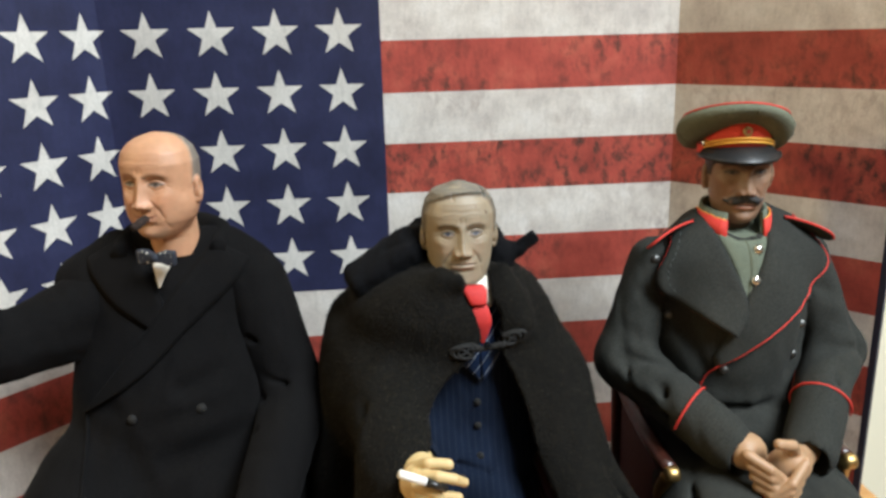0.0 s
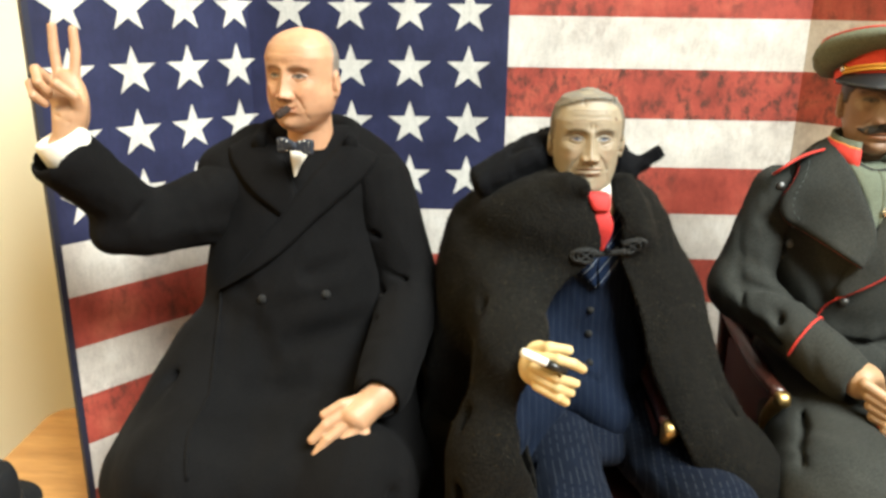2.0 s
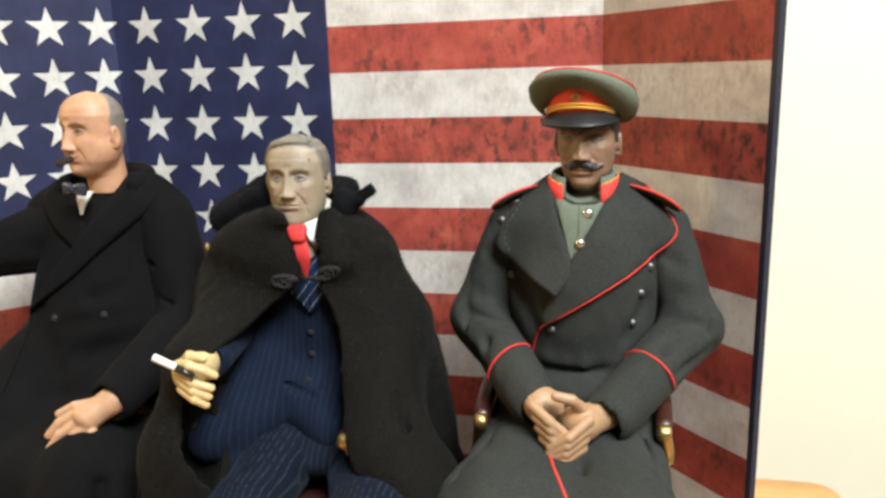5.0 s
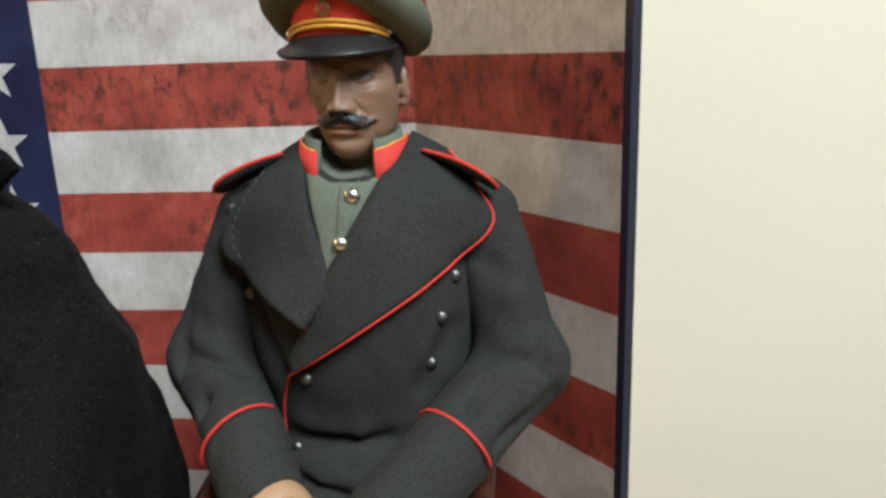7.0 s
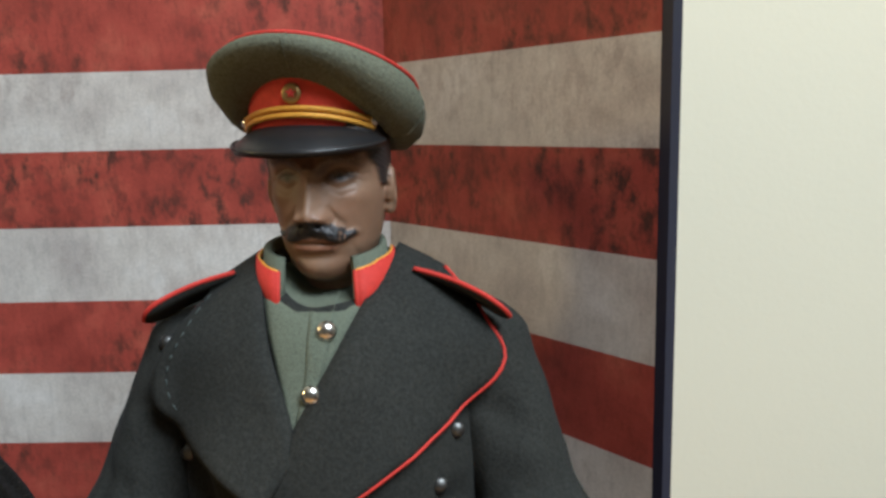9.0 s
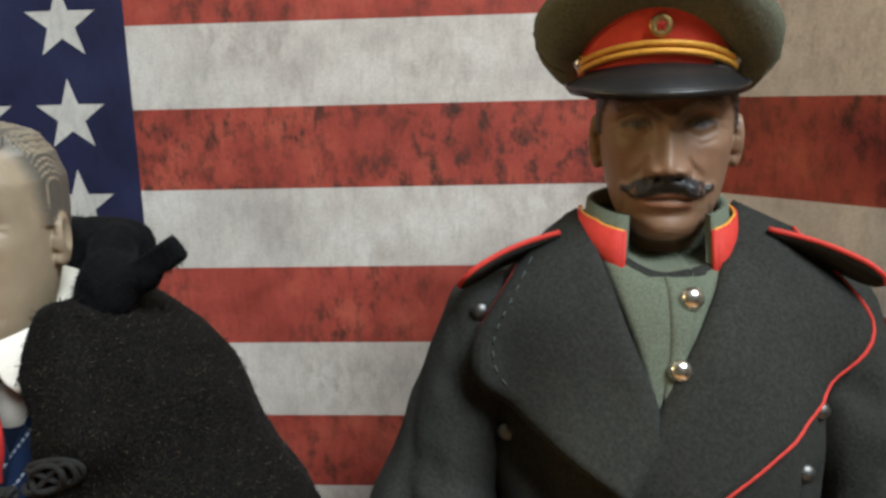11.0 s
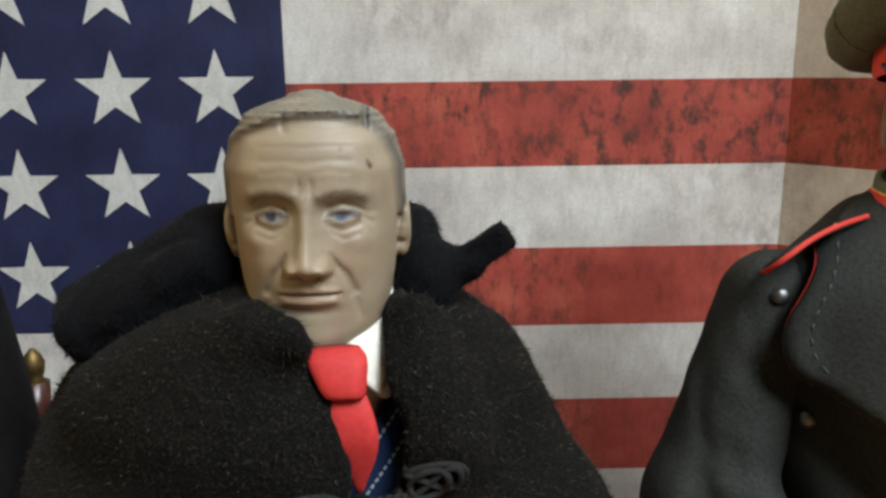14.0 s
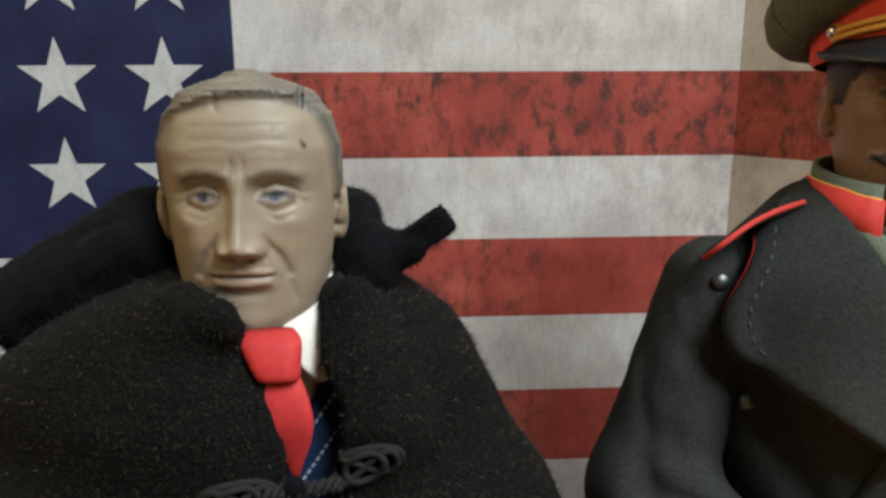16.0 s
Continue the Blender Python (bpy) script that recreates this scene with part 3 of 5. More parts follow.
LEFT, RIGHT = FOLD_L - WING_L, FOLD_R + WING_R
board_panel("panel", LEFT, FOLD_L)
board_panel("panel", FOLD_L, FOLD_R)
board_panel("panel", FOLD_R, RIGHT)
for k in range(13):
    z1 = (13 - k) * STRIPE
    u0 = (0 if k < 7 else LEFT + BORDER)
    mat = M_WHITE if k % 2 else (M_RED_WORN if k in (4,) else M_RED)
    sheet("stripe", [(u0, z1 - STRIPE), (RIGHT - BORDER, z1 - STRIPE), (RIGHT - BORDER, z1), (u0, z1)], mat, 0.15)
canton = sheet("star_field", [(LEFT + BORDER, 6 * STRIPE), (0, 6 * STRIPE), (0, 13 * STRIPE), (LEFT + BORDER, 13 * STRIPE)], M_NAVY, 0.15, "dark navy star field")
for row in range(6):
    for colm in range(8):
        u, z = (-20.6, -51.6, -82.8, -114.4, -144.6, -172.6, -201.4, -230.6)[colm], 331.5 - 12 - 29.0 * row
        pts = []
        for k in range(10):
            r = 12.0 if k % 2 == 0 else 4.7
            a = math.pi / 2 + k * math.pi / 5
            pts.append((u + r * math.cos(a), z + r * math.sin(a)))
        sheet("star", [q for q in pts if q[0] > LEFT + BORDER + 0.1] if u - 12 < LEFT + BORDER + 0.1 else pts, M_STAR, 0.3)

# ---------------------------------------------------------------- chairs


def armchair(dx, dy, label, tall=165, w=1.0):
    """Carved armchair: dark wood frame, red upholstery, gilt finials and arm ends."""
    chair = thing("armchair", (dx, dy, 0), label, "chair", "small armchairs")
    P = lambda x, y, z: (dx + x * w, dy + y, z)
    part("seat", slab(P(-36, -38, 66), P(36, 34, 76), 3), M_REDSEAT, chair, "dark red padded seat")
    part("seat_frame", slab(P(-39, -41, 58), P(39, 37, 66), 1.5), M_MAHOGANY, chair)
    for x in (-36, 36):
        part("leg", tube(spline([P(x, -37, 59), P(x * 1.04, -40, 40), P(x, -37, 14), P(x * 1.06, -41, 0)], 14), [4.2, 4.8, 3.0, 3.6], 10), M_MAHOGANY, chair)
        part("leg", tube(spline([P(x, 33, 59), P(x, 36, 30), P(x, 41, 0)], 10), [4, 3.2, 3.4], 10), M_MAHOGANY, chair)
        post = part("back_post", tube(spline([P(x, 33, 58), P(x, 36, 110), P(x * 1.04, 40, tall)], 14), [4, 3.6, 3.2], 10), M_MAHOGANY, chair)
        part("finial", turned([(2.0, 0), (2.6, 1.5), (1.8, 3), (2.4, 5), (2.6, 7), (1.8, 9), (0.5, 10.5)], P(x * 1.04, 40, tall - 2), 14), M_GILT, post, "gilt finial")
        arm = part("arm", tube(spline([P(x, 36, 122), P(x * 1.05, 10, 120), P(x * 1.06, -20, 117), P(x * 1.04, -36, 116)], 18), [3, 3.6, 3.8, 3.4], 10, 0.8), M_MAHOGANY, chair)
        part("arm_end", turned([(1.2, -3.0), (2.8, -2.6), (3.4, -1.3), (3.4, 1.3), (2.8, 2.6), (1.2, 3.0)], P(x * 1.04, -38, 115), 14, (1, 0, 0)), M_GOLD, arm, "gilt scroll")
        part("arm_post", tube(spline([P(x * 1.04, -36, 114), P(x * 1.10, -31, 100), P(x * 1.0, -38, 84), P(x, -35, 64)], 14), [3, 2.6, 3.6, 3.2], 10), M_GOLD, chair, "gilt carved arm support")
        part("side_panel", slab(P(min(x, x * 0.94), -30, 74), P(max(x, x * 0.94), 32, 112), 1), M_REDSEAT, chair, "dark red side padding")
    part("backrest", slab(P(-34, 34, 84), P(34, 41, tall - 5), 3), M_REDSEAT, chair, "dark red padded back")
    part("top_rail", tube(spline([P(-38, 40, tall - 5), P(-18, 40, tall + 1), P(0, 40, tall + 5), P(18, 40, tall + 1), P(38, 40, tall - 5)], 20), 3.6, 10), M_MAHOGANY, chair)
    return chair


armchair(-91, -102, "dark wooden armchair with gilt knobs under the overcoated doll")
armchair(24, -124, "dark wooden armchair with gilt arm ends under the caped doll", 165, 0.86)
armchair(145, -98, "dark wooden armchair with red padding under the uniformed doll", 140)

# ---------------------------------------------------------------- dolls: heads and limbs


def eased(z, zs, vs, soft=0.9):
    """A smooth curve through a short table."""
    fine = np.arange(zs[0] - 4, zs[-1] + 4, 0.1)
    k = np.exp(-(np.arange(-30, 31) * 0.1 / soft) ** 2)
    row = np.convolve(np.pad(np.interp(fine, zs, vs), 30, "edge"), k / k.sum(), "valid").astype(np.float32)
    return row[np.clip(((z - fine[0]) * 10 + 0.5).astype(np.int32), 0, len(row) - 1)] if z.ndim == 3 else np.interp(z, fine, row)


def off_line(x, z, pts):
    """How far points are from a line of (x, z) corners."""
    best = np.full(x.shape, 99.0)
    for (ax, az), (bx, bz) in zip(pts, pts[1:]):
        ux, uz = bx - ax, bz - az
        u = np.clip(((x - ax) * ux + (z - az) * uz) / (ux * ux + uz * uz), 0, 1)
        best = np.minimum(best, np.hypot(x - ax - u * ux, z - az - u * uz))
    return best


def step_up(v, lo, hi):
    q = np.clip((v - lo) / (hi - lo), 0, 1)
    return q * q * (3 - 2 * q)


def head(c, yaw, size, wide, skin, lip, brow, hair, eye, nod=0.0, kind="full", jowl=0.0, age=1.0, heavy=0.0, moustache=None, white=(0.26, 0.24, 0.20), top=20.2, chin=26.0, smile=0.0, calm=0.0, taper=0.0, mouth=0.0):
    """A doll's head about its eye line: skull and jaw by height, the features raised and pressed on it, ears, neck and hair."""
    c = np.array(c, float)
    clay = Clay(c + size * np.array((-21, -24, -34)), c + size * np.array((21, 21, 26)), 0.34)
    clay.at(c, (nod, 0, yaw), size)
    w0 = wide
    p = clay.points(tuple(slice(0, n) for n in clay.shape)).astype(np.float32)
    x, y, z = p[..., 0], p[..., 1], p[..., 2]
    lift = np.where(z > 6, 6 + (z - 6) * (16.6 / (top - 6)), np.where(z < -16, -16 + (z + 16) * (10 / (chin - 16)), z)).astype(np.float32)
    zs = [-26, -25, -23, -20, -16, -12, -8, -4, 2, 8, 14, 18, 20.4, 21.8, 22.6]
    wide_at = eased(lift, zs, [0.4, 5.2, 8.0, 10.4, 12.0 + jowl * 0.8, 12.8 + jowl, 13.3 + jowl * 0.7, 13.6, 13.9, 13.9, 12.4, 9.6, 6.6, 3.6, 0.4]) * w0
    wide_at = wide_at * (1 - taper * step_up(-z, 4.0, 24.0)).astype(np.float32)
    fore = eased(lift, zs, [0.4, 7.0, 11.8, 13.6, 14.0, 14.0, 13.9, 13.7, 13.9, 14.4, 13.0, 10.4, 7.6, 4.4, 0.4])
    aft = eased(lift, zs, [0.4, 1.5, 3.0, 5.0, 8.0, 11.0, 13.5, 15.0, 16.0, 16.2, 14.4, 11.4, 8.2, 4.6, 0.4])
    deep = np.where(y < 0, fore, aft)
    n = 2.16
    v = np.exp(np.log(np.exp(n * np.log(np.abs(x / wide_at) + np.float32(1e-4))) + np.exp(n * np.log(np.abs(y / deep) + np.float32(1e-4)))) / n) - 1
    h = clay.step / size
    g = np.gradient(v, h)
    d = np.clip(v / np.maximum(np.sqrt(g[0] ** 2 + g[1] ** 2 + g[2] ** 2), 0.02), -6, 12)
    d = np.maximum(d, np.where(v > 0, 0.4 * v * np.sqrt(wide_at * deep), d))
    d = np.maximum(d, np.maximum(z - top, -chin - z))
    near = ((d > -2.6) & (d < 1.3)) | ((np.abs(x) < 6) & (np.abs(z + 4) < 10) & (y < -10) & (d > 0) & (d < 7))
    X, Y, Z = x[near].astype(float), y[near].astype(float), z[near].astype(float)
    A = np.abs(X)
    side = np.sign(X)

    def blob(x0, z0, sx, sz):
        return np.exp(-((A - x0) / sx) ** 2 - ((Z - z0) / sz) ** 2)

    def ridge(pts, r, both=False):
        return np.exp(-(off_line(X if both else A, Z, pts) / r) ** 2)

    e = np.zeros_like(X)
    M = Z - mouth
    e -= (2.1 - 0.25 * calm) * blob(6.0, 0.6, 3.6, 2.4) + 0.75 * blob(3.2, 0.8, 1.3, 1.6)
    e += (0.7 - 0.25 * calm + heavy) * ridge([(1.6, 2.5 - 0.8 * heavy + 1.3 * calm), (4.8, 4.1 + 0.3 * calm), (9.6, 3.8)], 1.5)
    e += 1.25 * blob(6.1, 0.0, 2.5, 1.7)
    e += 0.42 * ridge([(3.3, -0.1), (4.6, 0.95), (6.2, 1.25), (7.6, 0.9), (9.0, -0.2)], 0.42)
    e += 0.26 * ridge([(3.6, -0.5), (6.0, -1.2), (8.6, -0.5)], 0.4)
    e -= 0.42 * ridge([(3.6, 1.5), (6.2, 2.3), (9.4, 0.8)], 0.36)
    e -= age * 0.30 * ridge([(3.9, -1.6), (6.0, -2.6), (8.8, -1.6)], 0.4) + age * 0.22 * ridge([(4.4, -2.8), (6.4, -4.0), (9.0, -3.2)], 0.4)
    e -= age * 0.22 * ridge([(9.4, -0.4), (11.2, -1.6)], 0.35) + age * 0.18 * ridge([(9.5, 0.2), (11.6, 0.4)], 0.3)
    up = eased(Z, [-11.8, -10.8, -9.8, -8.8, -7.6, -6.0, -3.0, 0.0, 2.2, 4.6], [0, 0.3, 2.6, 4.8, 5.0, 4.2, 3.0, 2.1, 1.4, 0], 0.6)
    across = eased(Z, [-10.5, -8.5, -6, -3, 2, 5], [2.2, 2.5, 2.1, 1.6, 1.6, 2.6])
    e += up * (0.52 * np.exp(-(A / (across * 0.9)) ** 2) + 0.48 * np.exp(-(A / (across * 1.75)) ** 2))
    e += 2.1 * blob(2.9, -8.7, 1.25, 1.3)
    e -= 0.5 * ridge([(3.9, -6.6), (4.8, -8.6), (4.3, -10.4)], 0.42)
    e -= 1.3 * blob(1.7, -10.3, 0.8, 0.42)
    lips = lambda pts, r: np.exp(-(off_line(A, M, pts) / r) ** 2)
    spot = lambda x0, z0, sx, sz: np.exp(-((A - x0) / sx) ** 2 - ((M - z0) / sz) ** 2)
    e += 0.9 * spot(0, -13.6, 5.6, 3.4)
    e -= 0.25 * lips([(0, -11.2), (0, -13.0)], 0.6)
    e += 0.42 * lips([(4.8, -14.0), (1.4, -13.5), (0, -13.7)], 0.6)
    e -= 0.55 * lips([(5.2, -14.5 + smile), (3.0, -14.6 + 0.2 * smile), (0, -14.5)], 0.34)
    e += 0.55 * lips([(4.2, -15.7), (0, -15.9)], 0.8)
    e -= 0.6 * spot(0, -17.7, 4.6, 1.0) + 0.18 * spot(6.4, -15.2, 1.0, 1.3)
    e += 1.2 * blob(0, -16 - 0.52 * (chin - 16), 4.6, 0.24 * (chin - 16))
    e -= age * 0.6 * ridge([(4.4, -7.8), (6.4, -10.4), (7.8, -13.6)], 0.75)
    e += age * 0.4 * blob(8.2, -8.4, 2.2, 3.0)
    e -= age * 0.3 * ridge([(8.0, -15.4), (8.6, -18.6)], 0.5)
    e += 0.7 * blob(9.4, -4.4, 3.0, 2.2) - 0.2 * blob(10.8, -12.5, 2.4, 3.2) * (jowl == 0)
    e += jowl * 0.3 * blob(8.4, -12.5, 3.4, 4.0) + smile * 0.6 * blob(8.0, -7.0, 2.6, 2.4)
    e -= age * 0.3 * ridge([(1.3, 2.6), (1.0, 6.6)], 0.4)
    for k, (zz, bend) in enumerate(((7.6, 0.5), (9.6, 0.3), (12.0, 0.2))):
        e -= age * 0.13 * ridge([(-7.6, zz), (-3, zz + bend), (0, zz - bend * 0.6), (4, zz + bend), (7.8, zz)], 0.42, True)
    e *= step_up(-Y, 1.5, 5.5)
    if moustache is not None:
        comb = 0.06 * np.sin(A * 4.5 + Z * 2.2)
        bush = ridge([(0.2, -11.0), (3.0, -11.6), (5.4, -12.8)], 1.65) * 2.2 + ridge([(5.0, -12.8), (7.0, -13.4), (8.6, -12.6)], 0.75) * 1.2
        e += np.minimum(bush, 2.2) * (1 + comb) * (Y < -3)
    if kind == "full":
        rise = Z - (15.9 + 0.06 * X - 0.018 * X * X)
        edge = np.interp(Z, [-9, -7, -2.5, -1.5, 4, 10, 14, 18], [7, 5, 5, -3.2, -5.0, -6.0, -7.0, -9])
        mask = np.maximum(rise, Y - edge)
        mask = np.where(Z < -8, -1, mask)
        strand = (np.sin(5.0 * (X + 0.45 * Y) + 2.6 * np.sin(0.8 * X + 0.3 * Y) + 0.5 * Z) + 0.8 * np.sin(8.3 * (X + 0.4 * Y) + 2.0 * np.sin(1.9 * X))) * (Z > 13) + 0.35 * np.sin(4.2 * (Z + 0.35 * Y) + 1.3 * np.sin(0.7 * Z + 0.5 * Y)) * (Z <= 13)
        e += step_up(mask, -0.6, 3.4) * 1.4 + step_up(mask, 0.2, 2.0) * 0.06 * strand
        e += 1.3 * np.exp(-((X + 2.5) / 7.0) ** 2 - ((Y + 6.5) / 4.0) ** 2) * (Z > 12) * step_up(mask, 0, 2.0)
        e -= 0.9 * np.exp(-((X - 9.6 + 0.08 * Y) / 0.55) ** 2) * (Y < 5) * (Z > 11) * step_up(mask, 0, 1.0)
        e -= 0.35 * np.exp(-((X + 4.5 + 0.5 * (Y + 9)) / 0.5) ** 2) * (Y < 0) * (Z > 14)
    elif kind == "bald":
        edge = np.interp(Z, [-8, -2.5, -1.5, 6, 12, 17, 22], [6, 5, -0.5, 0.0, 1.5, 3.0, 5.0])
        mask = np.where(Z < -7, -1, Y - edge + 0.12 * (A - 9))
        e += step_up(mask, -0.2, 1.4) * (0.45 + 0.12 * np.sin(4.0 * (Z + 0.5 * Y) + 1.5 * np.sin(0.8 * Z)))
    else:
        edge = np.interp(Z, [-9, -3.5, -2.5, 2, 4, 12], [7, 5, -4.2, -6.0, -8.6, -11.0])
        mask = np.where(Z < -8, -1, Y - edge)
        e += step_up(mask, -0.2, 0.9) * (0.6 + 0.1 * np.sin(5 * Z + 2 * Y))
    d[near] -= e
    clay.d = (d * size).astype(np.float32)
    clay.col[:] = np.array(skin, np.float16)
    col = np.tile(np.array(skin, float), (len(X), 1))

    def tone(amount, colour):
        col[:] = col * (1 - amount[:, None]) + np.array(colour) * amount[:, None]

    front = step_up(-Y, 2, 5)
    hairy = step_up(mask, -0.7, 2.4 if kind == "full" else 2.0) if kind != "capped" else step_up(mask, -0.3, 0.8)
    fleck = 0.5 + 0.5 * np.sin(9.0 * X + 5 * Y + 3 * np.sin(2.1 * Z + X)) * np.sin(7.0 * Z + 4 * Y + 2 * np.sin(1.7 * X))
    tone(0.35 * blob(7.5, -7.0, 4.0, 3.6) * front, [skin[0] * 1.08, skin[1] * 0.84, skin[2] * 0.78])
    tone(0.30 * blob(0, -8.6, 3.6, 1.8) * front, [skin[0] * 1.05, skin[1] * 0.82, skin[2] * 0.76])
    # Shade put into the skin colour of the eye hollows, deeper with heavy brows.
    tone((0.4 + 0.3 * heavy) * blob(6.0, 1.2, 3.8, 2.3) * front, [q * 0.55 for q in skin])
    # Cheek folds, then nostrils: skin darkened where shade would lie.
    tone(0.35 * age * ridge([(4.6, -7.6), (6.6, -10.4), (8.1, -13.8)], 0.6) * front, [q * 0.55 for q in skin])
    tone(0.45 * blob(1.7, -10.2, 0.9, 0.5) * front, [q * 0.25 for q in skin])
    hairs = 0.75 + 0.25 * np.sin(5 * A + 7 * Z)
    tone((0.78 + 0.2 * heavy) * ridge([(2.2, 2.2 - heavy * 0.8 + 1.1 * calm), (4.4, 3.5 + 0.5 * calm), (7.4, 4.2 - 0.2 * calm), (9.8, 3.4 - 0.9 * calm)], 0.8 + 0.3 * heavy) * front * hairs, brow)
    tone(0.5 * lips([(4.8, -14.0), (1.4, -13.6), (0, -13.8)], 0.6) * front, lip)
    tone(0.55 * lips([(4.4, -15.6), (0, -15.7)], 0.7) * front, lip)
    tone(0.8 * lips([(5.2, -14.5 + smile), (3.0, -14.6 + 0.2 * smile), (0, -14.5)], 0.3) * front, [q * 0.3 for q in lip])
    bow = 1 - ((A - 6.15) / 2.7) ** 2
    lens = np.minimum(0.78 * bow - Z, Z + 0.72 * bow)
    tone(step_up(lens, -0.15, 0.15) * front, white)
    iris = np.hypot(X - side * 6.1, Z - 0.12)
    tone(step_up(1.08 - iris, -0.12, 0.12) * step_up(lens, -0.1, 0.1) * front, eye)
    tone(step_up(0.5 - iris, -0.1, 0.1) * step_up(lens, -0.1, 0.1) * front, (0.006, 0.006, 0.008))
    tone(0.9 * ridge([(3.4, 0.0), (4.7, 0.68), (6.2, 0.92), (7.6, 0.68), (9.0, -0.1)], 0.4) * front, (0.045, 0.03, 0.025))
    tone(0.3 * ridge([(3.7, -0.3), (6.0, -0.95), (8.6, -0.3)], 0.25) * front, (0.08, 0.05, 0.04))
    tone(hairy * 0.95, hair)
    tone(hairy * (0.12 if kind == "full" else 0.35) * fleck, [q * (0.5 if kind != "capped" else 0.8) for q in hair])
    if kind == "full":
        tone(hairy * 0.5 * step_up(Z, 12, 17), [q * 1.5 for q in hair])
        tone(hairy * 0.4 * step_up(-strand, 0.5, 1.7) * (Z > 12), [q * 0.55 for q in hair])
    if moustache is not None:
        tone(step_up(bush, 0.35, 0.75) * front, moustache)
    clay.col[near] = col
    for s in (-1, 1):
        clay.put(ell((s * 14.3 * w0, 2.2, -4.2), (1.7, 3.5, 5.6), (8, 0, s * 22)), 0.8, skin)
        clay.put(ell((s * 14.2 * w0, 1.2, -8.6), (1.3, 1.8, 1.7)), 0.8, skin)
        clay.cut(ell((s * 16.0 * w0, 1.4, -3.4), (1.1, 1.9, 3.4), (8, 0, s * 22)), 0.6)
        clay.put(limb((s * 14.6 * w0, -0.6, -4.4), (s * 14.3 * w0, -0.4, -6.0), 0.8, 0.8), 0.6, skin)
    clay.put(limb((0, 4, -14), (0, 5, -33), 9.4 + jowl * 0.5, 10.4), 2.5, skin)
    clay.at()
    return clay


def finger(clay, pts, r, colour, nail=True):
    for i in range(len(pts) - 1):
        clay.put(limb(pts[i], pts[i + 1], r * (1 - 0.08 * i), r * (1 - 0.08 * (i + 1))), 0.5, colour)
    if nail:
        clay.paint(ell(pts[-1], (r * 0.8, r * 0.8, r * 0.8)), [min(1, v * 1.15) for v in colour], 0.6, 0.4)


SKIN_A, SKIN_B, SKIN_C = (0.45, 0.25, 0.145), (0.27, 0.22, 0.152), (0.215, 0.132, 0.082)
HAND_A, HAND_B, HAND_C = (0.42, 0.245, 0.14), (0.52, 0.39, 0.185), (0.34, 0.208, 0.112)

# the stout doll in the black overcoat
a = Clay((-190, -190, 92), (-30, -60, 262), 0.62)
head_a = head((-89.5, -96, 237.2), -20, 0.92, 1.14, SKIN_A, (0.40, 0.16, 0.10), (0.13, 0.075, 0.045), (0.17, 0.155, 0.135), (0.05, 0.045, 0.045), 2, kind="bald", jowl=1.3, taper=0.06, age=0.8, white=(0.22, 0.19, 0.16), top=19.6, smile=1.0, calm=1.0, mouth=0.8)
a.put(ell((-168.3, -133.5, 229.5), (7.2, 4.4, 11.0), (0, -4, 0)), 1, HAND_A)
a.put(ell((-164.0, -136.5, 226.0), (3.6, 3.4, 7.0), (0, 12, 0)), 2, HAND_A)
a.put(limb((-169.5, -137, 207), (-168.3, -135, 222), 5.6, 6.0), 3, HAND_A)
finger(a, [(-171.2, -133.5, 237), (-172.4, -132, 247), (-172.6, -131, 255.2)], 1.95, HAND_A)
finger(a, [(-165.3, -133.5, 237), (-164.8, -131.5, 246.5), (-165.3, -130.5, 254.2)], 1.95, HAND_A)
finger(a, [(-174.2, -134, 236), (-176.2, -139.5, 240.6), (-174.2, -142.6, 236.5), (-172.2, -140, 232.5)], 2.0, HAND_A)
finger(a, [(-175.6, -134.5, 231), (-178.6, -139.5, 235.6), (-176.4, -142.6, 231.6), (-174, -140, 228.5)], 1.9, HAND_A)
finger(a, [(-163.4, -137, 225), (-162.8, -140.5, 231.5), (-167.5, -143, 236.0)], 2.2, HAND_A)
a.cut(limb((-174, -139.5, 226), (-166, -140.0, 222), 0.4, 0.3), 1)
a.at((1.5, -10.0, 4.6))
a.put(limb((-47, -137, 123), (-53, -146, 119.0), 4.2, 4.6), 3, HAND_A)
a.put(limb((-53, -146, 119.5), (-62.5, -153.5, 113.0), 5.6, 6.8, ((0.45, 0.6, 0.66), 0.72)), 5, HAND_A)
for row in (((-64, -154, 117), (-72.6, -158.5, 112.4), (-77.4, -160, 107.0)), ((-63.6, -156, 113.4), (-71.6, -160.5, 107.8), (-75.6, -162, 102.6)), ((-61.4, -157, 110.6), (-68.0, -161.5, 104.8), (-71.6, -163, 99.8)), ((-58.4, -156.5, 108.6), (-63.8, -160.5, 103.6), (-67.0, -162, 99.4))):
    finger(a, list(row), 2.15, HAND_A)
finger(a, [(-58, -149, 119.5), (-67, -154.5, 119.2), (-73.4, -157, 116.0)], 1.9, HAND_A)
a.at()
for q, w in (((-88, -92, 208), (-92, -90, 180)), ((-92, -90, 180), (-126, -90, 186)), ((-126, -90, 186), (-153, -113, 177)), ((-153, -113, 177), (-172, -136, 212)), ((-92, -90, 180), (-60, -90, 188)), ((-60, -90, 188), (-44, -103, 144)), ((-44, -103, 144), (-52, -148, 125))):
    a.put(limb(q, w, 5, 5), 2, SKIN_A)
doll("doll", (head_a, a), "stout balding vinyl doll raising two fingers, seated in an armchair")

